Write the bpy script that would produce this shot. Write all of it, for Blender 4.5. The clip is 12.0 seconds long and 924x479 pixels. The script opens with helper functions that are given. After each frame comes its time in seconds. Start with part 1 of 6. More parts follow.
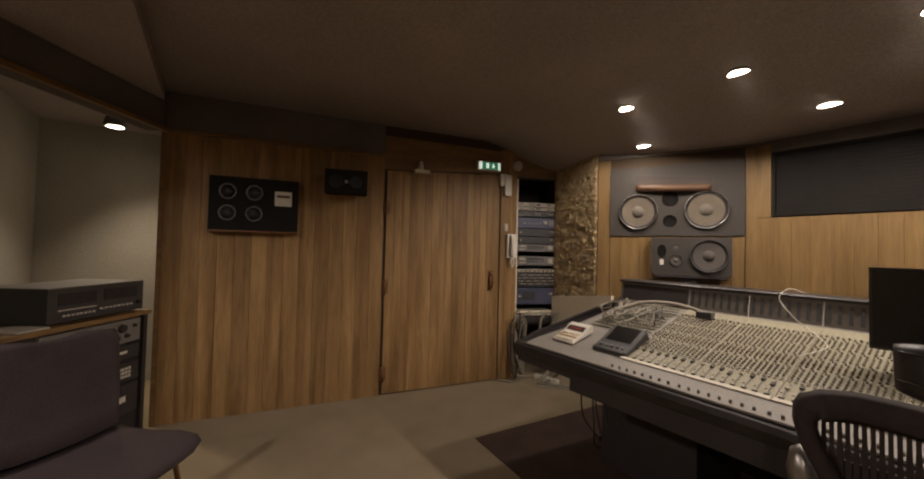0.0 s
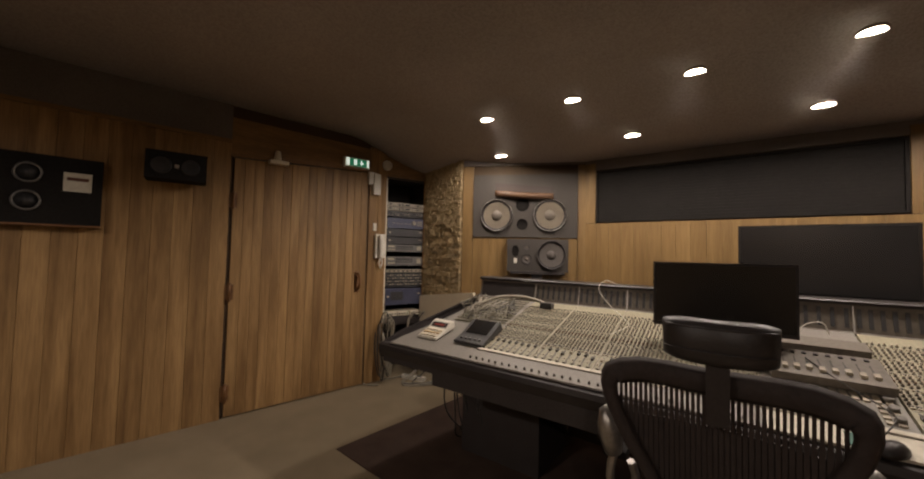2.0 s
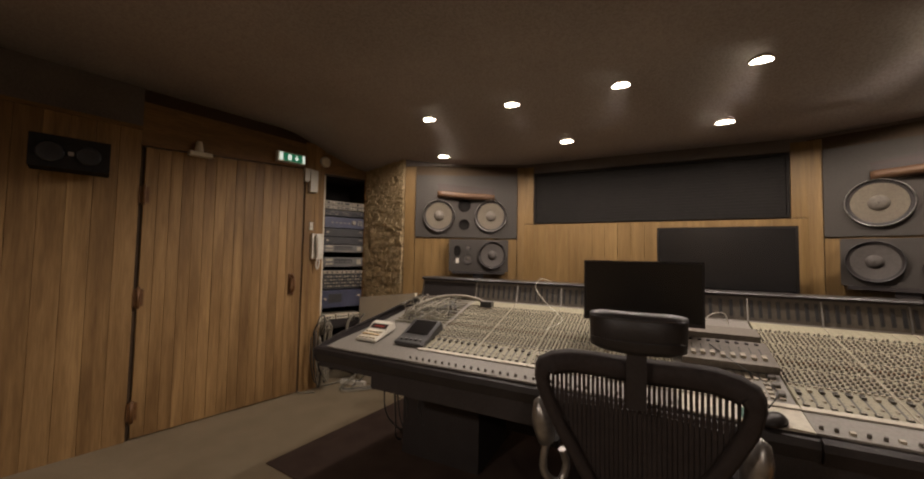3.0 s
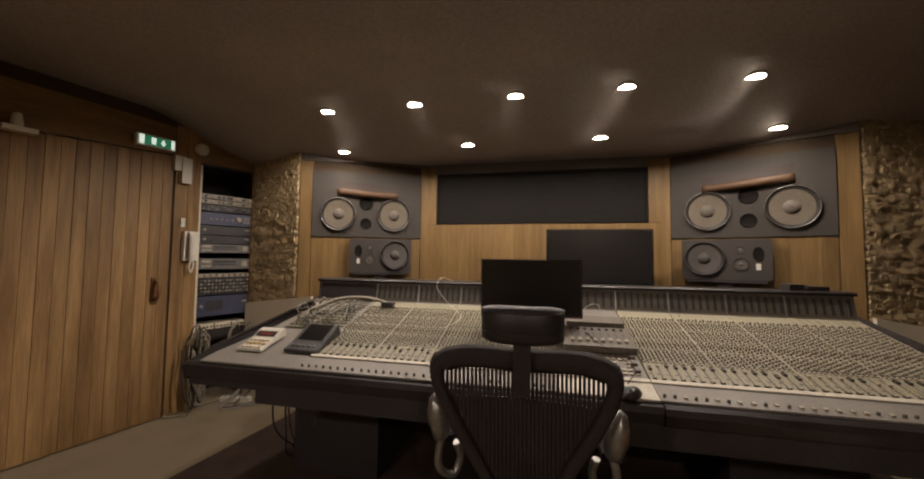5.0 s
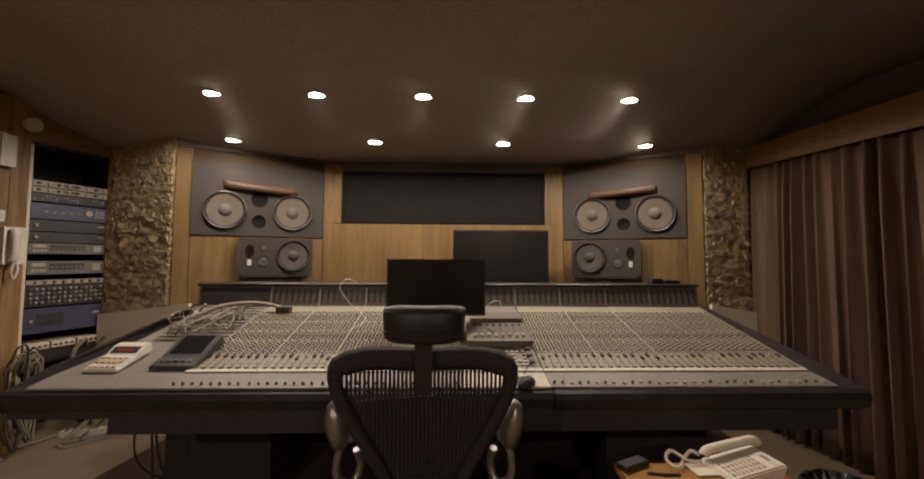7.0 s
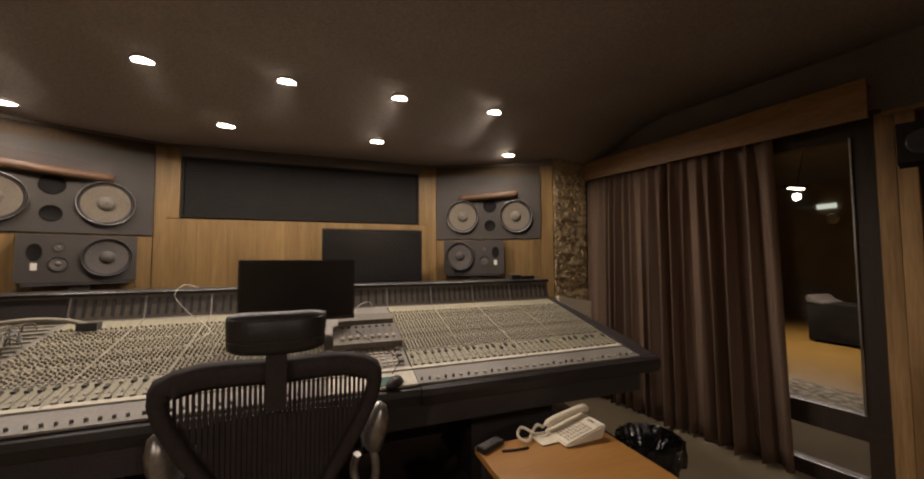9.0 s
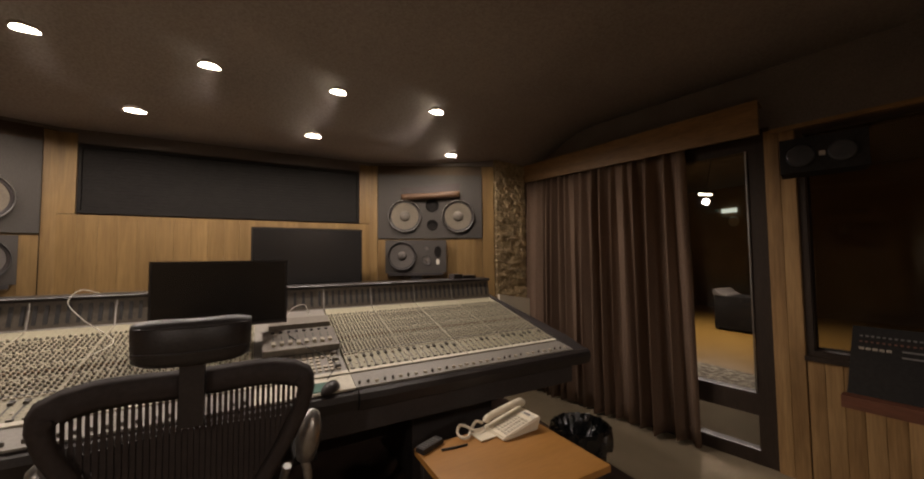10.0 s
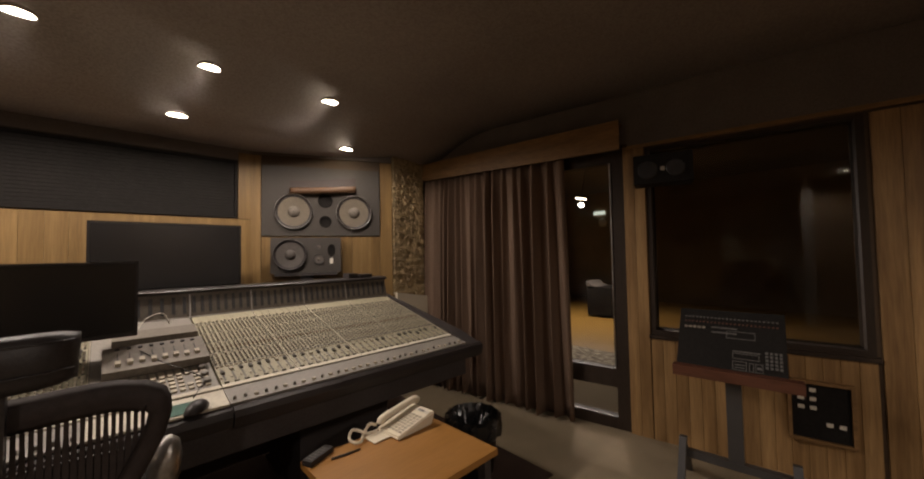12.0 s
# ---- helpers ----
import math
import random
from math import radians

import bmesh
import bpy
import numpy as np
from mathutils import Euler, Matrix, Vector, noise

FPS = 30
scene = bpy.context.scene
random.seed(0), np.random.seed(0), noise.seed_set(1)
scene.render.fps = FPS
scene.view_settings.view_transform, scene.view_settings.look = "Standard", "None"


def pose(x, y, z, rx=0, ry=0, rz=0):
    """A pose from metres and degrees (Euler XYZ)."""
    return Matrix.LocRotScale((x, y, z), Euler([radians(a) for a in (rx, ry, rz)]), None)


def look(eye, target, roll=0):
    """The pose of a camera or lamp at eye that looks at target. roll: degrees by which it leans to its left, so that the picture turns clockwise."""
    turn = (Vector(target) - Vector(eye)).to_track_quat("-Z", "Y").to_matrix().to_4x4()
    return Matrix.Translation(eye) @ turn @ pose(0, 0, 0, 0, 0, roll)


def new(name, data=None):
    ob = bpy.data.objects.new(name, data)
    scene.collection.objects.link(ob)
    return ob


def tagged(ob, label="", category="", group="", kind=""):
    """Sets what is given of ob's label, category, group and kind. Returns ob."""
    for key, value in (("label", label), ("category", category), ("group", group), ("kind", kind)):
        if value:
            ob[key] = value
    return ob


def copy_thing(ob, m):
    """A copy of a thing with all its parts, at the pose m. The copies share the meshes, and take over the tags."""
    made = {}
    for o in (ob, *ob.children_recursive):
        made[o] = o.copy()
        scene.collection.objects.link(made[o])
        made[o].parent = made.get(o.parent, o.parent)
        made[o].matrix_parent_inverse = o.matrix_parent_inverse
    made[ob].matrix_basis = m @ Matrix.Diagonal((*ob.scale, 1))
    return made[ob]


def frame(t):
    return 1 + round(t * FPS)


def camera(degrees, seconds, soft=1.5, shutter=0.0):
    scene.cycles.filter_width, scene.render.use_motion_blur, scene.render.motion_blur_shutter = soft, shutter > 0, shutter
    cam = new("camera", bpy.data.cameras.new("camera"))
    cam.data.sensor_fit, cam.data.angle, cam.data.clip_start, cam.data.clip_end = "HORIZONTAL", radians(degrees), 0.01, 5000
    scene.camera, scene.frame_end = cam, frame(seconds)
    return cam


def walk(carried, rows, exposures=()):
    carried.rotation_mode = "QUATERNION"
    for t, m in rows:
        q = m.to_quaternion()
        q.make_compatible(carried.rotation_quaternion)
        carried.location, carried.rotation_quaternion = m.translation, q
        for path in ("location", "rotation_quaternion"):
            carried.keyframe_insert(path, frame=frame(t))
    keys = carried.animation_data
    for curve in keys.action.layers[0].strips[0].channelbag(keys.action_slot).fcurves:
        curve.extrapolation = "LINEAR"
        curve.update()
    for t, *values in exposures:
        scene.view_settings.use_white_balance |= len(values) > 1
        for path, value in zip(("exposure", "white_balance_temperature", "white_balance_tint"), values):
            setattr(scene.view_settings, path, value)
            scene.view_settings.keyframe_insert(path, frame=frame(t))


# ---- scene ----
cam = camera(103.3, 12.0, soft=2.0)
PATH = [
    (0, (0.118, 0.118, 1.357), (-1.529, 1.251, 1.409), 1.3),
    (0.5, (0.123, 0.131, 1.352), (-1.459, 1.352, 1.41), 1.3),
    (1, (0.124, 0.136, 1.345), (-1.344, 1.492, 1.41), 1.3),
    (1.5, (0.128, 0.144, 1.341), (-1.19, 1.646, 1.413), 1.2),
    (2, (0.138, 0.159, 1.338), (-1.03, 1.781, 1.417), 1.3),
    (2.5, (0.144, 0.164, 1.334), (-0.898, 1.869, 1.418), 1.2),
    (3, (0.151, 0.17, 1.33), (-0.756, 1.951, 1.421), 1.1),
    (5, (0.183, 0.184, 1.326), (-0.248, 2.134, 1.427), 0.7),
    (5.5, (0.19, 0.187, 1.325), (-0.125, 2.159, 1.428), 0.6),
    (6, (0.194, 0.188, 1.325), (-0.003, 2.176, 1.429), 0.5),
    (6.5, (0.2, 0.188, 1.324), (0.128, 2.184, 1.43), 0.4),
    (8.5, (0.235, 0.183, 1.327), (0.739, 2.116, 1.43), -0.1),
    (9, (0.248, 0.178, 1.327), (0.942, 2.05, 1.429), -0.3),
    (9.5, (0.261, 0.169, 1.329), (1.1, 1.981, 1.428), -0.5),
    (10, (0.265, 0.171, 1.328), (1.235, 1.918, 1.425), -0.6),
    (10.5, (0.272, 0.166, 1.327), (1.367, 1.837, 1.418), -0.7),
    (11, (0.277, 0.159, 1.329), (1.535, 1.712, 1.413), -0.9),
    (11.5, (0.281, 0.155, 1.331), (1.639, 1.622, 1.409), -1.0),
    (12, (0.282, 0.155, 1.333), (1.684, 1.58, 1.408), -1.0),
]
walk(cam, [(t, look(eye, target, roll)) for t, eye, target, roll in PATH])

EXPOSURE = 0.1

# ---------- world ----------
world = bpy.data.worlds.new("world")
world.use_nodes = True
world.node_tree.nodes["Background"].inputs[0].default_value = (0.02, 0.018, 0.016, 1)
world.node_tree.nodes["Background"].inputs[1].default_value = 0.1
scene.world = world
scene.view_settings.exposure = EXPOSURE

WARM = (1.0, 0.85, 0.75)


def ceil_z(y):
    f = min(1.0, max(0.0, (y - 2.38) / 0.96))
    return 2.495 - 0.265 * f * f * (3 - 2 * f)


LAMPS_A = [(x, 2.672) for x in (-1.437, -0.73, 0.0, 0.712, 1.437)]
LAMPS_B = [(x, 3.13) for x in (-1.56, -0.426, 0.616, 1.796)]


def spot(name, eye, target, watts, size, blend, radius, colour=WARM):
    data = bpy.data.lights.new(name, "SPOT")
    data.energy, data.spot_size, data.spot_blend = watts, radians(size), blend
    data.shadow_soft_size, data.color = radius, colour
    ob = new(name, data)
    ob.matrix_world = look(eye, target)
    return ob


for lx, ly in LAMPS_A:
    spot("downlight_beam", (lx, ly, ceil_z(ly) - 0.035), (lx, ly - 0.2, 0), 38, 165, 0.4, 0.05)
for lx, ly in LAMPS_B:
    spot("downlight_beam", (lx, ly, ceil_z(ly) - 0.035), (lx, ly - 0.3, 0), 3.5, 105, 0.7, 0.05)
# behind the camera: first lamp reflected in the studio window, second an added unseen fill
LAMPS_C = [(-1.49, -1.54), (1.2, -1.75)]
for (lx, ly), watts in zip(LAMPS_C, (78, 56)):
    spot("downlight_beam", (lx, ly, ceil_z(ly) - 0.035), (lx, ly + 0.25, 0), watts, 160, 0.5, 0.05)

# ---------- materials ----------


def surf(name, a, b, scale=6.0, rough=0.6, metal=0.0, bump=0.15, stretch=(1, 1, 1), fine=60.0, rand=0.0,
         dirt=0.25, spec=0.5, contrast=(0.3, 0.7), streak=0.0):
    """Two-scale procedural surface: broad mottling between two colours, fine grain, bump and worn gloss."""
    m = bpy.data.materials.new(name)
    m.use_nodes = True
    nt = m.node_tree
    n, l = nt.nodes, nt.links
    p = n["Principled BSDF"]
    tc, mp = n.new("ShaderNodeTexCoord"), n.new("ShaderNodeMapping")
    mp.inputs["Scale"].default_value = stretch
    l.new(tc.outputs["Object"], mp.inputs[0])
    vec = mp.outputs[0]
    if rand:
        info, mul, add = n.new("ShaderNodeObjectInfo"), n.new("ShaderNodeMath"), n.new("ShaderNodeVectorMath")
        mul.operation, mul.inputs[1].default_value = "MULTIPLY", 37.0
        l.new(info.outputs["Random"], mul.inputs[0])
        l.new(vec, add.inputs[0])
        l.new(mul.outputs[0], add.inputs[1])
        vec = add.outputs[0]
    broad, grain = n.new("ShaderNodeTexNoise"), n.new("ShaderNodeTexNoise")
    broad.inputs["Scale"].default_value, broad.inputs["Detail"].default_value = scale, 6
    grain.inputs["Scale"].default_value, grain.inputs["Detail"].default_value = fine, 4
    broad.inputs["Distortion"].default_value = 0.7 if streak else 0.0
    l.new(vec, broad.inputs["Vector"])
    l.new(vec, grain.inputs["Vector"])
    ramp = n.new("ShaderNodeValToRGB")
    ramp.color_ramp.elements[0].position, ramp.color_ramp.elements[1].position = contrast
    ramp.color_ramp.elements[0].color, ramp.color_ramp.elements[1].color = (*a, 1), (*b, 1)
    l.new(broad.outputs[0], ramp.inputs[0])
    mix = n.new("ShaderNodeMix")
    mix.data_type, mix.blend_type = "RGBA", "MULTIPLY"
    mix.inputs[0].default_value = dirt
    l.new(ramp.outputs[0], mix.inputs[6])
    tone = n.new("ShaderNodeValToRGB")
    tone.color_ramp.elements[0].position, tone.color_ramp.elements[1].position = 0.35, 0.62
    tone.color_ramp.elements[0].color, tone.color_ramp.elements[1].color = (0.15, 0.12, 0.1, 1), (1, 1, 1, 1)
    l.new(grain.outputs[0], tone.inputs[0])
    l.new(tone.outputs[0], mix.inputs[7])
    colour = mix.outputs[2]
    if rand:
        vary, mix2 = n.new("ShaderNodeValToRGB"), n.new("ShaderNodeMix")
        vary.color_ramp.elements[0].color = (1 - rand, 1 - rand, 1 - rand, 1)
        vary.color_ramp.elements[1].color = (1 + rand * 0.3, 1 + rand * 0.25, 1 + rand * 0.2, 1)
        l.new(info.outputs["Random"], vary.inputs[0])
        mix2.data_type, mix2.blend_type = "RGBA", "MULTIPLY"
        mix2.inputs[0].default_value = 1.0
        l.new(colour, mix2.inputs[6])
        l.new(vary.outputs[0], mix2.inputs[7])
        colour = mix2.outputs[2]
    if streak:
        stain, sr, mix3, sm = n.new("ShaderNodeTexNoise"), n.new("ShaderNodeValToRGB"), n.new("ShaderNodeMix"), n.new("ShaderNodeMapping")
        sm.inputs["Scale"].default_value = (2.2, 2.2, 0.5)
        l.new(tc.outputs["Object"], sm.inputs[0])
        if rand:
            add2 = n.new("ShaderNodeVectorMath")
            l.new(sm.outputs[0], add2.inputs[0])
            l.new(mul.outputs[0], add2.inputs[1])
            l.new(add2.outputs[0], stain.inputs["Vector"])
        else:
            l.new(sm.outputs[0], stain.inputs["Vector"])
        stain.inputs["Scale"].default_value, stain.inputs["Detail"].default_value = 2.0, 5
        sr.color_ramp.elements[0].position, sr.color_ramp.elements[1].position = 0.38, 0.6
        sr.color_ramp.elements[0].color, sr.color_ramp.elements[1].color = (0.42, 0.36, 0.3, 1), (1, 1, 1, 1)
        l.new(stain.outputs[0], sr.inputs[0])
        mix3.data_type, mix3.blend_type = "RGBA", "MULTIPLY"
        mix3.inputs[0].default_value = streak
        l.new(colour, mix3.inputs[6])
        l.new(sr.outputs[0], mix3.inputs[7])
        colour = mix3.outputs[2]
    l.new(colour, p.inputs["Base Color"])
    rr = n.new("ShaderNodeMapRange")
    rr.inputs[3].default_value, rr.inputs[4].default_value = max(0.03, rough - 0.12), min(1, rough + 0.12)
    l.new(broad.outputs[0], rr.inputs[0])
    l.new(rr.outputs[0], p.inputs["Roughness"])
    p.inputs["Metallic"].default_value = metal
    p.inputs["Specular IOR Level"].default_value = spec
    if bump:
        bp = n.new("ShaderNodeBump")
        bp.inputs["Strength"].default_value, bp.inputs["Distance"].default_value = bump, 0.004
        l.new(grain.outputs[0], bp.inputs["Height"])
        l.new(bp.outputs[0], p.inputs["Normal"])
    return m


def glow(name, colour, strength):
    m = bpy.data.materials.new(name)
    m.use_nodes = True
    p = m.node_tree.nodes["Principled BSDF"]
    p.inputs["Base Color"].default_value = (*colour, 1)
    p.inputs["Emission Color"].default_value = (*colour, 1)
    p.inputs["Emission Strength"].default_value = strength
    return m


def glass(name, tint, rough=0.02, ior=1.3):
    m = bpy.data.materials.new(name)
    m.use_nodes = True
    p = m.node_tree.nodes["Principled BSDF"]
    p.inputs["Base Color"].default_value = (*tint, 1)
    p.inputs["Transmission Weight"].default_value = 1.0
    p.inputs["Roughness"].default_value = rough
    p.inputs["IOR"].default_value = ior
    return m


WOOD = surf("honey_pine", (0.256, 0.149, 0.060), (0.458, 0.284, 0.120), 1.6, 0.55, 0, 0.25, (9, 9, 0.5), 14, 0.10, 0.24, 0.35, streak=0.5)
WOOD_PALE = surf("pale_oak", (0.172, 0.103, 0.036), (0.255, 0.158, 0.058), 1.6, 0.5, 0, 0.15, (9, 9, 0.5), 14, 0.08, 0.22, 0.4, streak=0.2)
WOOD_TRIM = surf("trim_pine", (0.20, 0.11, 0.040), (0.31, 0.175, 0.066), 2.0, 0.55, 0, 0.2, (1, 9, 9), 14, 0.1, 0.3)
WOOD_DARK = surf("dark_wood_edge", (0.12, 0.055, 0.02), (0.2, 0.095, 0.035), 3.0, 0.45, 0, 0.2, (1, 9, 9), 14)
HORN = surf("varnished_horn", (0.078, 0.038, 0.017), (0.125, 0.065, 0.029), 3.0, 0.6, 0, 0.1, (1, 8, 8), 14)
# dark brown that carries the shade inside the horn
HORN_SHADE = surf("horn_throat_shade", (0.020, 0.010, 0.006), (0.032, 0.016, 0.009), 3.0, 0.5, 0, 0.1, (1, 8, 8), 14)
BEECH = surf("orange_beech", (0.30, 0.140, 0.032), (0.36, 0.172, 0.044), 2.5, 0.38, 0, 0.05, (1, 7, 7), 16, dirt=0.12)
FABRIC_BLACK = surf("black_ceiling_cloth", (0.145, 0.126, 0.118), (0.185, 0.163, 0.152), 3, 0.95, 0, 0.3, fine=180, spec=0.1)
CEILING_BOARD = surf("dark_ceiling_paint", (0.38, 0.338, 0.322), (0.46, 0.41, 0.39), 1.4, 0.85, 0, 0.12, fine=90, spec=0.15)
PLASTER = surf("grey_plaster", (0.33, 0.31, 0.27), (0.40, 0.375, 0.33), 2, 0.85, 0, 0.2, fine=50, dirt=0.12)
CREAM = surf("cream_paint", (0.62, 0.55, 0.42), (0.70, 0.63, 0.485), 3, 0.6, 0, 0.1, fine=40, dirt=0.05)
CARPET = surf("beige_carpet", (0.27, 0.216, 0.142), (0.32, 0.260, 0.175), 4, 0.95, 0, 0.8, fine=260, dirt=0.4, spec=0.1)
RUG = surf("brown_carpet", (0.065, 0.044, 0.036), (0.095, 0.066, 0.053), 5, 0.95, 0, 0.8, fine=240, dirt=0.4, spec=0.1)
STONE = surf("rubble_stone", (0.34, 0.255, 0.132), (0.62, 0.485, 0.28), 14, 0.9, 0, 0.9, fine=70, rand=0.4, dirt=0.3)
MORTAR = surf("dark_mortar", (0.34, 0.255, 0.14), (0.44, 0.335, 0.19), 9, 0.95, 0, 0.9, fine=60)
BLACK = surf("black_paint", (0.038, 0.0325, 0.0315), (0.048, 0.0415, 0.040), 8, 0.55, 0, 0.08, fine=120, spec=0.25)
BLACK_SATIN = surf("black_plastic", (0.028, 0.0235, 0.0225), (0.036, 0.0305, 0.029), 8, 0.4, 0, 0.04, fine=150, spec=0.3)
BLIND = surf("black_blind", (0.016, 0.0145, 0.0135), (0.021, 0.019, 0.0175), 4, 0.8, 0, 0.1, spec=0.08)
SCREEN = surf("dark_screen", (0.012, 0.0112, 0.011), (0.015, 0.014, 0.0138), 2, 0.22, 0, 0.0, fine=30, dirt=0.05, spec=0.5)
CHARCOAL = surf("charcoal_plastic", (0.045, 0.043, 0.043), (0.06, 0.057, 0.056), 8, 0.45, 0, 0.06, fine=150)
SPEAKER_GREY = surf("grey_speaker_paint", (0.042, 0.036, 0.030), (0.056, 0.048, 0.040), 3, 0.8, 0, 0.12, fine=160)
BOX_GREY = surf("dark_speaker_box", (0.039, 0.033, 0.0275), (0.051, 0.043, 0.036), 4, 0.65, 0, 0.12, fine=160)
CONE = surf("paper_cone", (0.118, 0.097, 0.070), (0.155, 0.130, 0.094), 5, 0.8, 0, 0.2, fine=90, dirt=0.2)
CONE_DARK = surf("dark_cone", (0.066, 0.057, 0.050), (0.09, 0.078, 0.069), 5, 0.7, 0, 0.2, fine=90, dirt=0.2)
CAP = surf("dust_cap", (0.12, 0.103, 0.083), (0.155, 0.134, 0.108), 7, 0.7, 0, 0.1)
CHROME = surf("worn_chrome", (0.30, 0.285, 0.265), (0.40, 0.385, 0.36), 9, 0.35, 1.0, 0.05)
ALU = surf("brushed_aluminium", (0.42, 0.40, 0.37), (0.52, 0.5, 0.46), 6, 0.38, 0.9, 0.08, (1, 12, 12))
PANEL = surf("console_panel", (0.265, 0.242, 0.162), (0.325, 0.298, 0.205), 9, 0.55, 0.0, 0.05, fine=90, dirt=0.2)
PANEL_GREY = surf("console_armrest", (0.20, 0.183, 0.16), (0.25, 0.23, 0.20), 5, 0.5, 0.0, 0.06, fine=90, dirt=0.2)
BRIDGE = surf("meter_bridge_panel", (0.125, 0.106, 0.084), (0.16, 0.137, 0.109), 6, 0.5, 0, 0.06)
KNOB_LIGHT = surf("pale_knobs", (0.37, 0.325, 0.245), (0.46, 0.41, 0.315), 30, 0.45, 0, 0.0)
KNOB_DARK = surf("dark_knobs", (0.125, 0.112, 0.095), (0.17, 0.153, 0.132), 30, 0.45, 0, 0.0)
KNOB_BLACK = surf("black_knob_skirts", (0.062, 0.055, 0.046), (0.082, 0.073, 0.061), 30, 0.45, 0, 0.0)
KNOB_RED = surf("rust_knobs", (0.20, 0.125, 0.075), (0.25, 0.16, 0.10), 30, 0.45, 0, 0.0)
WHITE = surf("white_plastic", (0.60, 0.57, 0.49), (0.69, 0.655, 0.57), 8, 0.4, 0, 0.04, dirt=0.1)
PAPER = surf("paper_strip", (0.54, 0.50, 0.41), (0.62, 0.58, 0.48), 12, 0.8, 0, 0.05, dirt=0.15)
CABLE = surf("pale_cable", (0.25, 0.225, 0.175), (0.33, 0.30, 0.235), 20, 0.55, 0, 0.0)
CABLE_DARK = surf("dark_cable", (0.03, 0.028, 0.026), (0.05, 0.045, 0.04), 20, 0.5, 0, 0.0)
CURTAIN = surf("brown_curtain", (0.130, 0.086, 0.060), (0.182, 0.121, 0.086), 3, 0.9, 0, 0.5, (1, 1, 0.4), 200, spec=0.15)
PURPLE = surf("purple_upholstery", (0.055, 0.043, 0.045), (0.075, 0.058, 0.06), 6, 0.9, 0, 0.6, fine=220, spec=0.15)
MESH = surf("black_mesh_ribs", (0.033, 0.0255, 0.0235), (0.042, 0.033, 0.030), 12, 0.72, 0, 0.0, spec=0.2)
RUBBER = surf("black_leather", (0.022, 0.0185, 0.018), (0.029, 0.0245, 0.0235), 12, 0.45, 0, 0.2, fine=130)
GLOSS_BLACK = surf("gloss_black", (0.03, 0.03, 0.032), (0.04, 0.04, 0.042), 8, 0.15, 0, 0.0, fine=90, dirt=0.1)
# near-black holding the shade inside the bass ports; also the equipment case's own colour
PORT = surf("port_black", (0.012, 0.011, 0.010), (0.017, 0.015, 0.014), 4, 0.85, 0, 0.1, spec=0.05)
GUN = surf("gunmetal", (0.30, 0.285, 0.265), (0.38, 0.36, 0.335), 9, 0.36, 0.85, 0.04)
BLUE_GREY = surf("blue_grey_faceplate", (0.055, 0.06, 0.10), (0.072, 0.078, 0.125), 6, 0.45, 0.2, 0.05)
FACE_GREY_LIGHT = surf("light_grey_faceplate", (0.20, 0.19, 0.175), (0.26, 0.245, 0.225), 6, 0.45, 0.1, 0.05)
FACE_PALE = surf("pale_faceplate", (0.27, 0.24, 0.19), (0.34, 0.305, 0.245), 6, 0.45, 0.1, 0.05)
GREY_FACE = surf("grey_faceplate", (0.13, 0.125, 0.12), (0.17, 0.165, 0.155), 6, 0.45, 0.2, 0.05)
DARK_FACE = surf("dark_faceplate", (0.035, 0.034, 0.035), (0.05, 0.048, 0.05), 6, 0.45, 0.1, 0.05)
MAHOGANY = surf("mahogany_edge", (0.085, 0.032, 0.018), (0.125, 0.047, 0.026), 4, 0.4, 0, 0.1, (1, 8, 8), 14)
FLOORBOARD = surf("oak_floorboards", (0.29, 0.165, 0.036), (0.40, 0.24, 0.06), 2, 0.4, 0, 0.1, (1, 8, 8), 14, 0.15)
ORIENTAL = surf("patterned_rug", (0.13, 0.10, 0.07), (0.46, 0.41, 0.31), 16, 0.95, 0, 0.6, fine=120, contrast=(0.38, 0.62))
LIVE_WALL = surf("dim_room_wall", (0.22, 0.155, 0.09), (0.30, 0.215, 0.13), 2, 0.8, 0, 0.1)
BAG = surf("shiny_bin_liner", (0.012, 0.012, 0.012), (0.02, 0.02, 0.02), 10, 0.2, 0, 0.8, fine=25)
LENS = glow("lamp_lens", (1.0, 0.88, 0.68), 28.0)
LENS_SMALL = glow("spot_lens", (1.0, 0.9, 0.7), 10.0)
EXIT_GREEN = glow("exit_green", (0.012, 0.10, 0.05), 1.0)
EXIT_WHITE = glow("exit_white", (0.78, 0.86, 0.76), 0.75)
DISPLAY_RED = glow("red_display", (0.16, 0.02, 0.012), 0.35)
FRAME_STAIN = surf("dark_stained_frame", (0.024, 0.016, 0.011), (0.038, 0.025, 0.017), 3.0, 0.6, 0, 0.15, (6, 6, 1), 16, spec=0.25)
GLASS = glass("window_glass", (0.82, 0.8, 0.76))
GLASS_DARK = glass("smoked_glass", (0.42, 0.39, 0.36), 0.03, 1.36)

# ---------- building helpers ----------
ROOT = {}


def bm_new():
    return bmesh.new()


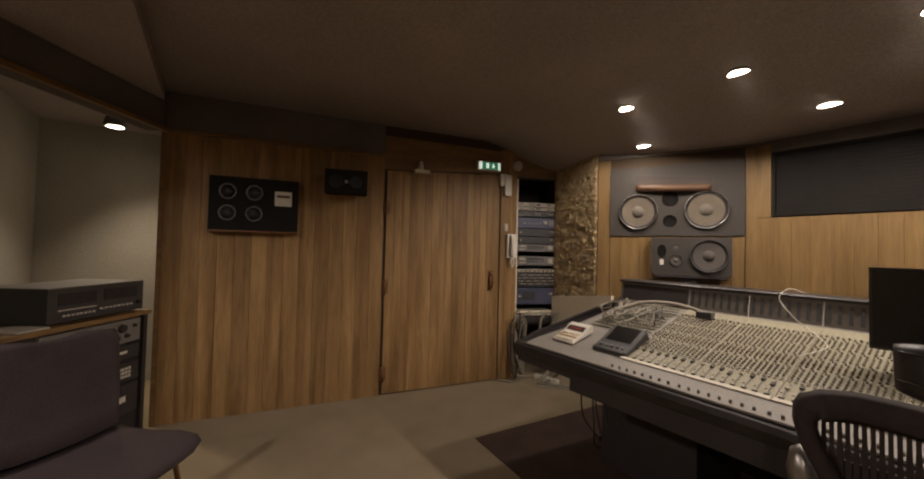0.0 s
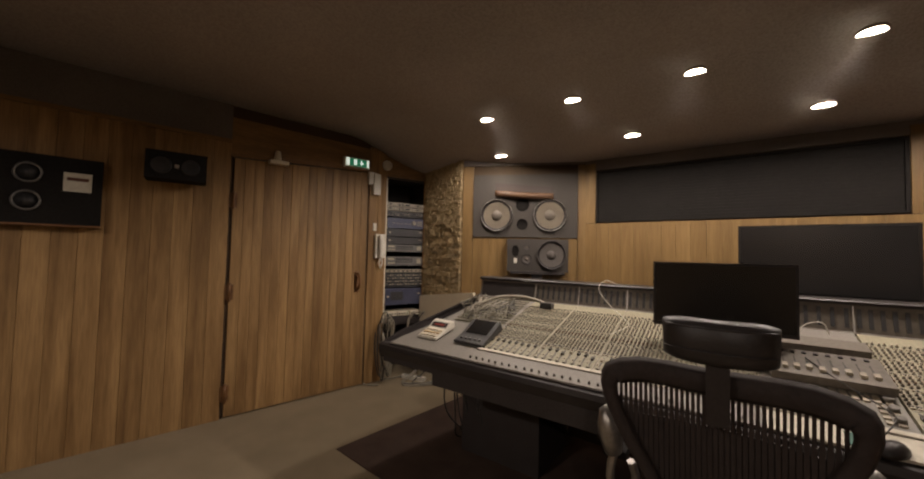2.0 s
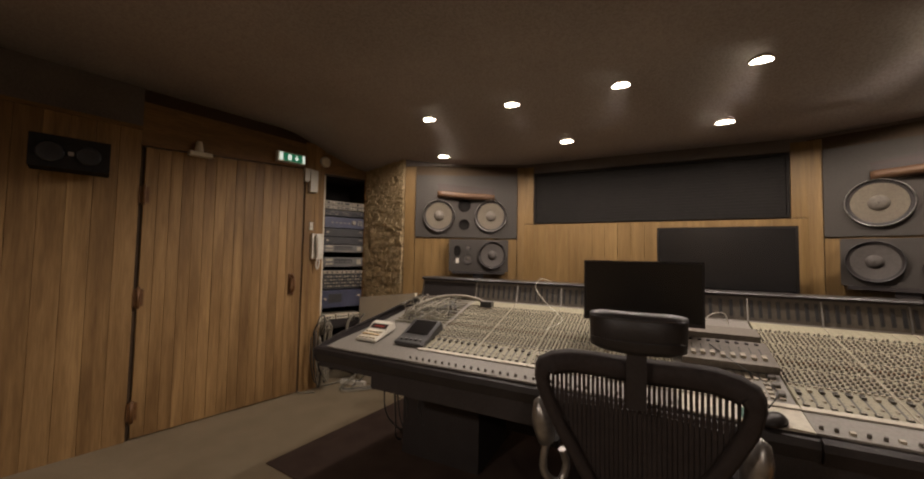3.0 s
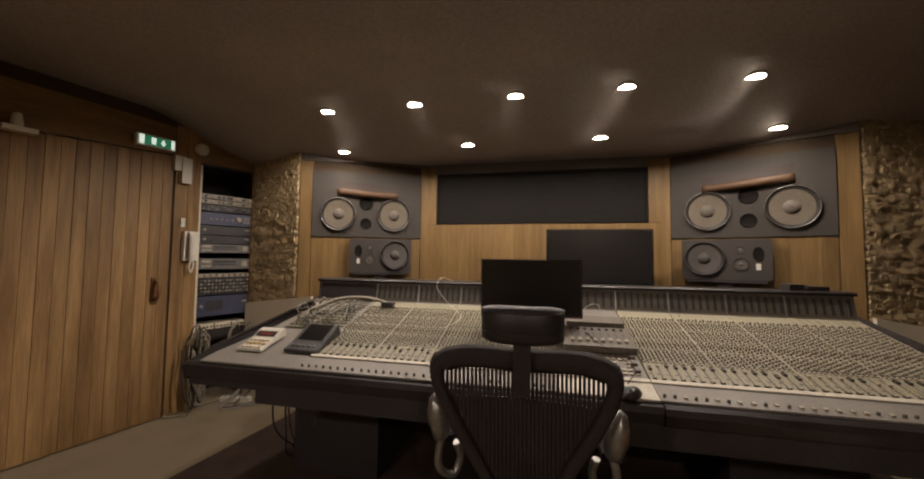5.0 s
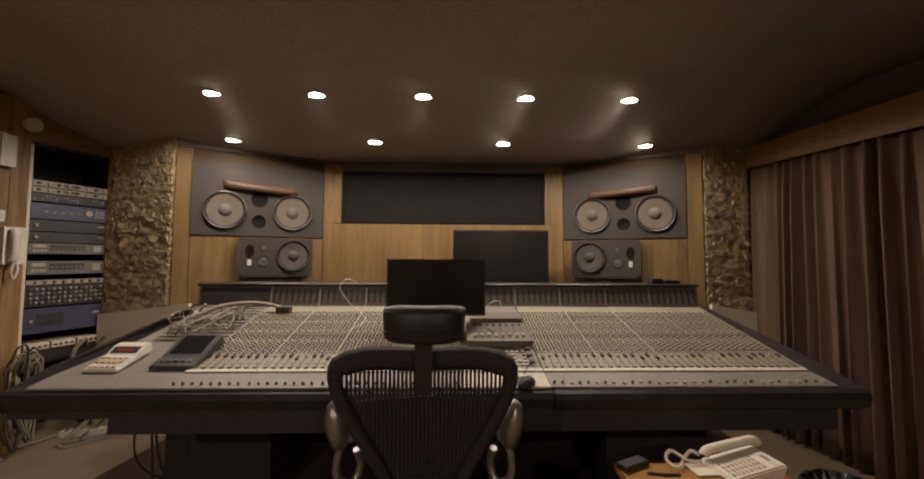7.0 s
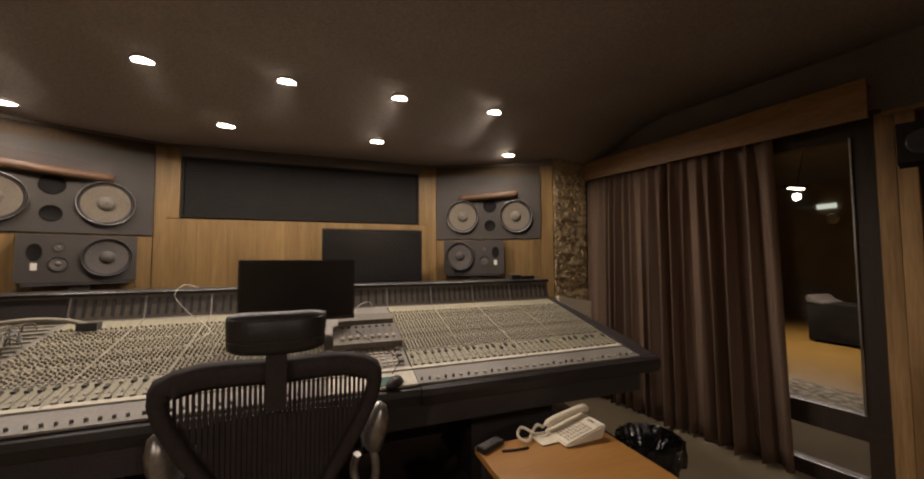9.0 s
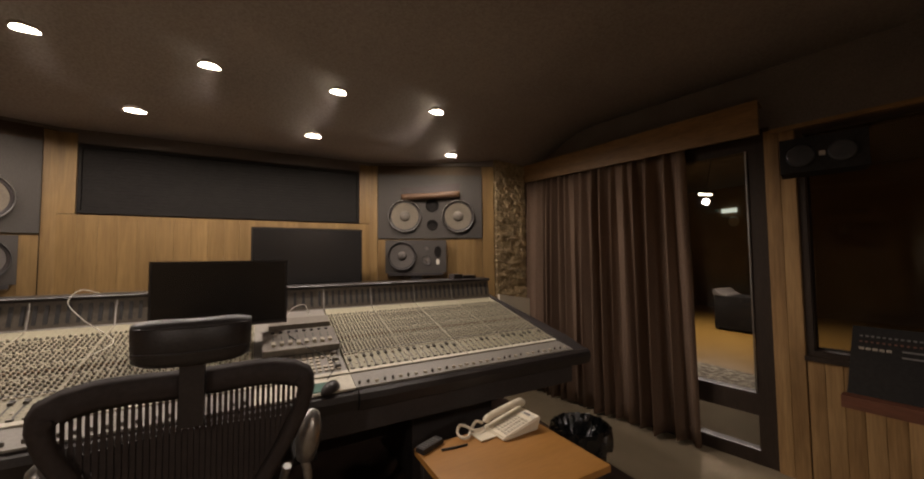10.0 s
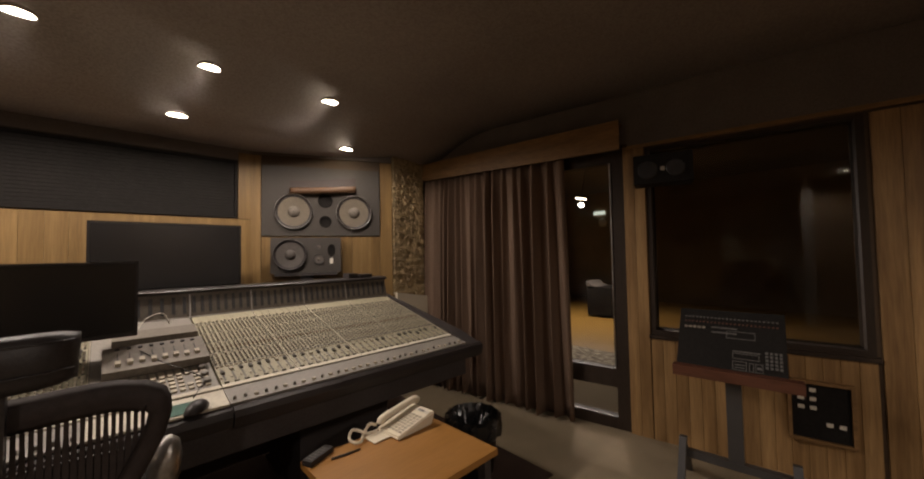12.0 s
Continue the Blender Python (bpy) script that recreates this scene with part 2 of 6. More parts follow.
def bm_box(bm, x0, x1, y0, y1, z0, z1, mi=0):
    v = [bm.verts.new(c) for c in ((x0, y0, z0), (x1, y0, z0), (x1, y1, z0), (x0, y1, z0), (x0, y0, z1), (x1, y0, z1), (x1, y1, z1), (x0, y1, z1))]
    fs = [bm.faces.new([v[i] for i in f]) for f in ((3, 2, 1, 0), (4, 5, 6, 7), (0, 1, 5, 4), (1, 2, 6, 5), (2, 3, 7, 6), (3, 0, 4, 7))]
    for f in fs:
        f.material_index = mi
    return fs


def bm_lathe(bm, rings, seg=16, m=Matrix(), mi=0, caps=True, sx=1.0):
    """Rings of (radius, height) turned about local z, posed by m."""
    loops = []
    for r, h in rings:
        loops.append([bm.verts.new(m @ Vector((sx * r * math.cos(2 * math.pi * k / seg), r * math.sin(2 * math.pi * k / seg), h))) for k in range(seg)])
    for a, b in zip(loops, loops[1:]):
        for k in range(seg):
            f = bm.faces.new((a[k], a[(k + 1) % seg], b[(k + 1) % seg], b[k]))
            f.material_index, f.smooth = mi, True
    if caps:
        for loop, flip in ((loops[0], True), (loops[-1], False)):
            f = bm.faces.new(loop[::-1] if flip else loop)
            f.material_index = mi


def bm_prism(bm, outline, y0, y1, mi=0):
    """An (x, z) outline drawn out along y."""
    a = [bm.verts.new((x, y0, z)) for x, z in outline]
    b = [bm.verts.new((x, y1, z)) for x, z in outline]
    fs = [bm.faces.new(a), bm.faces.new(b[::-1])]
    for k in range(len(a)):
        fs.append(bm.faces.new((a[k], b[k], b[(k + 1) % len(a)], a[(k + 1) % len(a)])))
    for f in fs:
        f.material_index = mi
    bmesh.ops.recalc_face_normals(bm, faces=fs)


def bm_extrude_x(bm, outline, x0, x1, mi=0):
    """A (y, z) outline drawn out along x."""
    a = [bm.verts.new((x0, y, z)) for y, z in outline]
    b = [bm.verts.new((x1, y, z)) for y, z in outline]
    fs = [bm.faces.new(a), bm.faces.new(b[::-1])]
    for k in range(len(a)):
        fs.append(bm.faces.new((a[k], b[k], b[(k + 1) % len(a)], a[(k + 1) % len(a)])))
    for f in fs:
        f.material_index = mi
    bmesh.ops.recalc_face_normals(bm, faces=fs)


def bm_taper_x(bm, outline, fx0, fx1, mi=0):
    """A (y, z) outline drawn out along x between two slanting ends."""
    a = [bm.verts.new((fx0(y), y, z)) for y, z in outline]
    b = [bm.verts.new((fx1(y), y, z)) for y, z in outline]
    fs = [bm.faces.new(a), bm.faces.new(b[::-1])]
    for k in range(len(a)):
        fs.append(bm.faces.new((a[k], b[k], b[(k + 1) % len(a)], a[(k + 1) % len(a)])))
    for f in fs:
        f.material_index = mi
    bmesh.ops.recalc_face_normals(bm, faces=fs)


def bm_tube(bm, pts, r, seg=6, mi=0):
    """A round tube along points."""
    pts = [Vector(p) for p in pts]
    loops = []
    for i, p in enumerate(pts):
        d = (pts[min(i + 1, len(pts) - 1)] - pts[max(i - 1, 0)]).normalized()
        q = d.to_track_quat("Z", "Y").to_matrix()
        loops.append([bm.verts.new(p + q @ Vector((r * math.cos(2 * math.pi * k / seg), r * math.sin(2 * math.pi * k / seg), 0))) for k in range(seg)])
    for a, b in zip(loops, loops[1:]):
        best = min(range(seg), key=lambda o: (a[0].co - b[o].co).length)
        for k in range(seg):
            f = bm.faces.new((a[k], a[(k + 1) % seg], b[(k + 1 + best) % seg], b[(k + best) % seg]))
            f.material_index, f.smooth = mi, True
    bm.faces.new(loops[0][::-1])
    bm.faces.new(loops[-1])


def curve_pts(ctrl, n=24):
    """A smooth run of points through control points."""
    c = [Vector(p) for p in ctrl]
    c = [2 * c[0] - c[1]] + c + [2 * c[-1] - c[-2]]
    out = []
    for i in range(1, len(c) - 2):
        steps = max(3, n // (len(c) - 3))
        for s in range(steps):
            t = s / steps
            a, b, d, e = c[i - 1], c[i], c[i + 1], c[i + 2]
            out.append(0.5 * (2 * b + (d - a) * t + (2 * a - 5 * b + 4 * d - e) * t * t + (3 * b - a - 3 * d + e) * t ** 3))
    return out + [c[-2]]


def soften(bm, width, seg=1):
    es = [e for e in bm.edges if len(e.link_faces) == 2 and e.calc_face_angle(0) > 0.6]
    bmesh.ops.bevel(bm, geom=es, offset=width, segments=seg, affect="EDGES", clamp_overlap=True)


def make_mesh(name, bm, mats):
    bmesh.ops.recalc_face_normals(bm, faces=bm.faces)
    me = bpy.data.meshes.new(name)
    bm.to_mesh(me)
    bm.free()
    for m in mats if isinstance(mats, (list, tuple)) else [mats]:
        me.materials.append(m)
    return me


def thing(name, m, label, category, group="", kind=""):
    ob = new(name)
    ob.empty_display_size = 0.1
    ob.matrix_basis = m
    ROOT[ob] = m
    return tagged(ob, label, category, group, kind)


def part(name, bm, mats, parent, label="", m=None):
    """One mesh object under a thing or a part; m poses it within its parent."""
    ob = new(name, make_mesh(name, bm, mats))
    ob.parent = parent
    if m is not None:
        ob.matrix_basis = m
    if label:
        tagged(ob, label)
    return ob


def piece(name, me, parent, m):
    ob = new(name, me)
    ob.parent = parent
    ob.matrix_basis = m
    return ob


def solid(name, bm, mats, label, category, m=None, group="", kind=""):
    """A thing of one mesh."""
    ob = new(name, make_mesh(name, bm, mats))
    if m is not None:
        ob.matrix_basis = m
    return tagged(ob, label, category, group, kind)


def wall_pose(a, b, z=0.0):
    """Local x runs from a to b, the room lies towards local -y."""
    return pose(a[0], a[1], z, 0, 0, math.degrees(math.atan2(b[1] - a[1], b[0] - a[0])))


def span(a, b):
    return math.hypot(b[0] - a[0], b[1] - a[1])


PLANKS = {}


def plank_mesh(w, h, t, mat):
    key = (round(w, 3), round(h, 3), round(t, 3), mat.name)
    if key not in PLANKS:
        bm = bm_new()
        c = 0.0008 if mat is WOOD_PALE else 0.0026
        o = [(0.0003, 0), (0.0003, -t + c), (c + 0.0003, -t), (w - c - 0.0003, -t), (w - 0.0003, -t + c), (w - 0.0003, 0)]
        a = [bm.verts.new((x, y, 0)) for x, y in o]
        b = [bm.verts.new((x, y, h)) for x, y in o]
        bm.faces.new(a[::-1])
        bm.faces.new(b)
        for k in range(len(o)):
            bm.faces.new((a[k], a[(k + 1) % len(o)], b[(k + 1) % len(o)], b[k]))
        PLANKS[key] = make_mesh("plank", bm, mat)
    return PLANKS[key]


def planks(parent, x0, x1, z0, z1, width, mat, t=0.016, m=Matrix(), rng=random.Random(4)):
    """Upright boards side by side on a wall, from x0 to x1."""
    n = max(1, round((x1 - x0) / width))
    w = (x1 - x0) / n
    for k in range(n):
        tk = t + rng.choice((-0.001, 0.0, 0.0, 0.001))
        piece("plank", plank_mesh(w, z1 - z0, tk, mat), parent, m @ pose(x0 + k * w, 0, z0))


# ---------- plan ----------
A, B = (-3.42, -0.18), (-2.808, 2.835)
RACK_END = (-2.622, 3.268)
ST_L = (-1.985, 3.108)
ST_L0 = (-2.602, 3.262)
ST_R0 = (2.66, 3.16)
SP_L0, SP_L1 = (-1.978, 3.104), (-0.92, 3.603)
SP_R1, SP_R0 = (1.172, 3.603), (2.25, 3.107)
ST_R = (2.258, 3.112)
RW0, RW1 = (2.744, 3.29), (3.443, -1.2)
HEAD0 = (-2.2, -1.0)
TOP = 2.75
LW = wall_pose(A, B)
RKW = wall_pose(B, RACK_END)
SLW = wall_pose(SP_L0, SP_L1)
SRW = wall_pose(SP_R1, SP_R0)
FW = wall_pose(SP_L1, SP_R1)
RW = wall_pose(RW0, RW1)


def wall(name, a, b, pieces, mat, label, thick=0.15):
    """A backing wall of boxes (x0, x1, z0, z1) along a to b."""
    bm = bm_new()
    for x0, x1, z0, z1 in pieces:
        bm_box(bm, x0, x1, 0, thick, z0, z1)
    return solid(name, bm, mat, label, "wall", wall_pose(a, b), kind="structure")


DARKWOOD_BACK = surf("wall_backing", (0.05, 0.03, 0.015), (0.07, 0.042, 0.02), 4, 0.8, 0, 0.1)

# floor and ceiling
bm = bm_new()
bm_box(bm, -5.2, 3.62, -2.4, 4.2, -0.12, 0.0)
floor = solid("floor", bm, CARPET, "beige short-pile carpet, slightly trodden, wall to wall", "floor", kind="structure")
bm = bm_new()
v = [(-2.0, 1.73), (2.22, 1.38), (2.3, 3.1), (-1.84, 3.3)]
lo = [bm.verts.new((x, y, 0.0)) for x, y in v]
hi = [bm.verts.new((x * 0.998, y, 0.008)) for x, y in v]
bm.faces.new(lo[::-1])
bm.faces.new(hi)
for k in range(4):
    bm.faces.new((lo[k], lo[(k + 1) % 4], hi[(k + 1) % 4], hi[k]))
solid("rug", bm, RUG, "dark brown low-pile rug lying under the mixing console", "rug")

bm = bm_new()
prof = [(-2.4, 0)] + [(2.38 + 0.96 * k / 16, 0) for k in range(17)] + [(3.9, 0)]
low = [(y, ceil_z(y)) for y, _ in prof]
bm_extrude_x(bm, low + [(y, z + 0.12) for y, z in low[::-1]], -5.2, 3.62)
for f in bm.faces:
    f.smooth = len(f.verts) == 4
solid("ceiling", bm, CEILING_BOARD, "dark painted ceiling, lower above the loudspeakers", "ceiling", kind="structure")

# left wall
ll = span(A, B)
DOOR0, DOOR1 = 1.665, 2.865
wl = wall("wall_left", A, B, [(0, DOOR0, 0, TOP), (DOOR1, ll, 0, TOP), (DOOR0, DOOR1, 2.17, TOP)], DARKWOOD_BACK, "honey-stained pine boarded wall with dark stains")
planks(wl, 0.0, DOOR0 - 0.02, 0, 2.19, 0.118, WOOD)
planks(wl, DOOR1 + 0.012, ll, 0, 2.42, 0.112, WOOD)
bm = bm_new()
bm_prism(bm, [(DOOR0 - 0.02, 2.105), (DOOR1 + 0.012, 2.185), (DOOR1 + 0.012, 2.40), (DOOR0 - 0.02, 2.40)], -0.014, 0.0)
part("header_board", bm, WOOD_TRIM, wl)
bm = bm_new()
bm_prism(bm, [(DOOR0 - 0.02, 2.08), (DOOR1 + 0.012, 2.163), (DOOR1 + 0.012, 2.185), (DOOR0 - 0.02, 2.105)], -0.026, 0.0)
part("door_head_trim", bm, WOOD_TRIM, wl)
bm = bm_new()
bm_box(bm, 0, DOOR0 - 0.02, -0.03, 0, 2.19, 2.215)
part("ceiling_trim", bm, WOOD_TRIM, wl)
bm = bm_new()
bm_box(bm, 0, DOOR0 - 0.02, -0.02, 0, 2.215, 2.72)
part("cloth_frieze", bm, FABRIC_BLACK, wl)

# door in the left wall
dm = LW @ pose(DOOR0, 0.0, 0.008)
dw = DOOR1 - DOOR0
door = thing("door_1", dm, "closed honey-stained boarded studio door with worn grain", "door", kind="structure")
bm = bm_new()
bm_prism(bm, [(0.004, 0), (dw - 0.004, 0), (dw - 0.004, 2.145), (0.004, 2.065)], 0.005, 0.07)
part("door_leaf", bm, DARKWOOD_BACK, door)
rng = random.Random(9)
nb = 16
for k in range(nb):
    w = (dw - 0.012) / nb
    x = 0.006 + k * w
    piece("plank", plank_mesh(w, 2.062 + 0.078 * (k + 0.2) / nb, 0.017 + rng.choice((0, 0.002, 0.003)), WOOD), door, pose(x, 0.004, 0.004))
for z in (1.72, 0.985, 0.19):
    bm = bm_new()
    bm_box(bm, -0.02, 0.035, -0.026, -0.012, z - 0.06, z + 0.06)
    bm_lathe(bm, [(0.012, -0.075), (0.012, 0.075)], 8, pose(0.004, -0.03, z))
    soften(bm, 0.003)
    part("hinge", bm, WOOD_DARK, door, "rusty brown steel hinge")
bm = bm_new()
bm_box(bm, 1.075, 1.125, -0.03, -0.014, 0.93, 1.13)
bm_tube(bm, curve_pts([(1.1, -0.03, 0.955), (1.1, -0.075, 0.98), (1.1, -0.085, 1.03), (1.1, -0.075, 1.085), (1.1, -0.03, 1.11)], 16), 0.013, 8)
part("pull_handle", bm, WOOD_DARK, door, "dark worn pull handle")

closer = thing("door_closer", LW @ pose(1.99, -0.016, 2.07), "pale metal door closer above the door", "door closer")
bm = bm_new()
bm_box(bm, -0.075, 0.075, -0.07, 0.0, 0.0, 0.03)
soften(bm, 0.008, 2)
part("base_plate", bm, CREAM, closer)
bm = bm_new()
bm_lathe(bm, [(0.028, 0.03), (0.03, 0.05), (0.022, 0.10), (0.018, 0.115)], 12, pose(-0.01, -0.035, 0))
part("spindle", bm, CREAM, closer)

exit_sign = thing("exit_sign", LW @ pose(2.572, -0.03, 2.166) @ pose(0, 0, 0, 0, -1, 0) @ Matrix.Diagonal((0.87, 1, 0.95, 1)), "lit green and white emergency exit sign in a white case", "exit sign")
bm = bm_new()
bm_box(bm, 0, 0.30, -0.05, 0, 0, 0.098)
soften(bm, 0.006, 2)
part("case", bm, WHITE, exit_sign)
bm = bm_new()
bm_box(bm, 0.055, 0.26, -0.053, -0.0505, 0.012, 0.086)
part("green_panel", bm, EXIT_GREEN, exit_sign, "glowing green panel")
for x0, x1, z0, z1 in ((0.105, 0.14, 0.022, 0.078), (0.015, 0.05, 0.012, 0.086), (0.264, 0.288, 0.012, 0.086)):
    bm = bm_new()
    bm_box(bm, x0, x1, -0.056, -0.0535, z0, z1)
    part("pictogram_bar", bm, EXIT_WHITE, exit_sign)
bm = bm_new()
bm_prism(bm, [(0.19, 0.075), (0.205, 0.075), (0.205, 0.052), (0.222, 0.052), (0.1975, 0.022), (0.173, 0.052), (0.19, 0.052)], -0.056, -0.0535)
part("arrow", bm, EXIT_WHITE, exit_sign)

bm = bm_new()
bm_lathe(bm, [(0.052, 0), (0.055, 0.015), (0.05, 0.03), (0.025, 0.045), (0.022, 0.04)], 20, LW @ pose(3.07, -0.016, 2.262) @ pose(0, 0, 0, 90, 0, 0))
solid("smoke_detector", bm, WHITE, "round white detector fixed above the equipment rack", "detector")

junction = thing("alarm_box", LW @ pose(2.90, -0.018, 1.93), "two white alarm boxes beside the door head", "alarm box")
for x0, x1, z0, z1, y in ((-0.05, 0.035, 0.10, 0.225, 0.035), (0.0, 0.075, 0.0, 0.215, 0.05)):
    bm = bm_new()
    bm_box(bm, x0, x1, -y, 0, z0, z1)
    soften(bm, 0.005, 2)
    part("cover", bm, WHITE, junction)
switch = thing("light_switch", LW @ pose(2.925, -0.018, 1.56), "small white switch plate on the boards", "switch")
bm = bm_new()
bm_box(bm, 0, 0.035, -0.012, 0, 0, 0.075)
soften(bm, 0.003)
part("plate", bm, WHITE, switch)
bm = bm_new()
bm_box(bm, 0.01, 0.025, -0.018, -0.0125, 0.02, 0.055)
part("rocker", bm, WHITE, switch)

entry = thing("wall_telephone", LW @ pose(2.945, -0.018, 1.275), "white wall telephone hanging beside the rack", "telephone")
bm = bm_new()
bm_box(bm, 0, 0.115, -0.04, 0, 0, 0.25)
soften(bm, 0.008, 2)
part("body", bm, WHITE, entry)
bm = bm_new()
bm_tube(bm, curve_pts([(0.04, -0.055, 0.02), (0.04, -0.075, 0.06), (0.04, -0.078, 0.13), (0.04, -0.075, 0.19), (0.04, -0.055, 0.235)], 16), 0.022, 10)
part("receiver", bm, WHITE, entry)
bm = bm_new()
bm_tube(bm, curve_pts([(0.05, -0.05, 0.0), (0.04, -0.05, -0.05), (0.055, -0.045, -0.10), (0.075, -0.045, -0.05), (0.08, -0.03, 0.0)], 20), 0.007, 6)
part("cord", bm, WHITE, entry)

# black wall plate with four rings
plaque = thing("wall_connector_panel", LW @ pose(0.295, -0.02, 1.452) @ Matrix.Diagonal((0.965, 1, 0.985, 1)), "black wall panel with four silver rings and a cream card", "panel")
bm = bm_new()
bm_box(bm, 0, 0.65, -0.05, 0, 0.012, 0.44)
soften(bm, 0.006, 2)
part("face", bm, BLIND, plaque)
bm = bm_new()
bm_box(bm, 0.0, 0.65, -0.07, 0, 0, 0.012)
part("ledge", bm, WOOD_DARK, plaque)
for x, z in ((0.13, 0.32), (0.32, 0.32), (0.13, 0.15), (0.32, 0.15)):
    bm = bm_new()
    mm = pose(x, -0.05, z, 90, 0, 0)
    bm_lathe(bm, [(0.062, 0.0), (0.064, 0.008), (0.056, 0.014), (0.05, 0.008), (0.05, 0.002)], 24, mm, 0, False)
    bm_lathe(bm, [(0.05, 0.002), (0.02, 0.003), (0.018, 0.012), (0.004, 0.013)], 16, mm, 1)
    part("connector_ring", bm, [GREY_FACE, DARK_FACE], plaque, "silver-rimmed round connector")
bm = bm_new()
bm_box(bm, 0.47, 0.60, -0.054, -0.0505, 0.225, 0.345)
part("card", bm, PAPER, plaque, "cream paper card")
bm = bm_new()
bm_box(bm, 0.485, 0.585, -0.056, -0.0545, 0.295, 0.315)
part("print_bar", bm, MAHOGANY, plaque)


def bracket_speaker(m, label):
    """A small black loudspeaker with two round drivers on a bracket."""
    t = thing("wall_loudspeaker", m, label, "loudspeaker")
    bm = bm_new()
    bm_box(bm, -0.17, 0.17, -0.22, -0.04, -0.09, 0.10)
    soften(bm, 0.015, 2)
    part("cabinet", bm, BLIND, t)
    for x, r in ((-0.085, 0.055), (0.075, 0.05)):
        bm = bm_new()
        bm_lathe(bm, [(r, 0.0), (r + 0.006, 0.008), (r - 0.004, 0.012), (r * 0.45, 0.002), (0.004, 0.006)], 20, pose(x, -0.2205, 0.0, 90, 0, 0))
        part("driver", bm, GLOSS_BLACK, t)
    bm = bm_new()
    bm_box(bm, -0.012, 0.012, -0.226, -0.2205, -0.012, 0.012)
    part("badge", bm, ALU, t)
    bm = bm_new()
    bm_box(bm, -0.03, 0.03, -0.045, 0.02, -0.03, 0.03)
    part("bracket", bm, BLACK, t)
    return t


bracket_speaker(LW @ pose(1.31, -0.02, 1.895) @ pose(0, 0, 0, 0, 0, -6), "small black loudspeaker on a bracket beside the door")

# ---------- rack in the angled corner ----------
rl = span(B, RACK_END)
wall("wall_rack", B, RACK_END, [(0, rl, 2.15, TOP)], DARKWOOD_BACK, "dark wall above the equipment rack")
bm = bm_new()
bm_box(bm, 0, rl + 0.3, -0.012, 0, 2.15, 2.36)
solid("trim_rack", bm, WOOD_TRIM, "plain wooden board above the rack", "trim", RKW, kind="structure")
rack = thing("equipment_rack", RKW, "tall black equipment rack built into the corner, pale rails", "rack")
bm = bm_new()
bm_box(bm, 0.0, rl, 0.45, 0.47, 0.0, 2.15)
bm_box(bm, -0.012, 0.002, 0.0, 0.45, 0.0, 2.15)
bm_box(bm, rl - 0.002, rl + 0.012, 0.0, 0.45, 0.0, 2.15)
bm_box(bm, 0.002, rl - 0.002, 0.0, 0.45, 0.56, 0.58)
bm_box(bm, 0.002, rl - 0.002, 0.0, 0.45, 2.13, 2.15)
part("carcass", bm, BLACK, rack)
for x in (0.004, rl - 0.020):
    bm = bm_new()
    bm_box(bm, x, x + 0.016, -0.006, 0.0, 0.58, 2.13)
    part("rail", bm, CREAM, rack)
    for k in range(14):
        bm = bm_new()
        z = 1.86 + k * 0.019
        bm_box(bm, x + 0.003, x + 0.013, -0.008, -0.0062, z, z + 0.011)
        part("rail_hole", bm, WHITE, rack)


def knob(bm, x, z, r, y, mi=1, d=0.018):
    bm_lathe(bm, [(r, 0), (r * 0.85, d)], 8, pose(x, y, z, 90, 0, 0), mi)


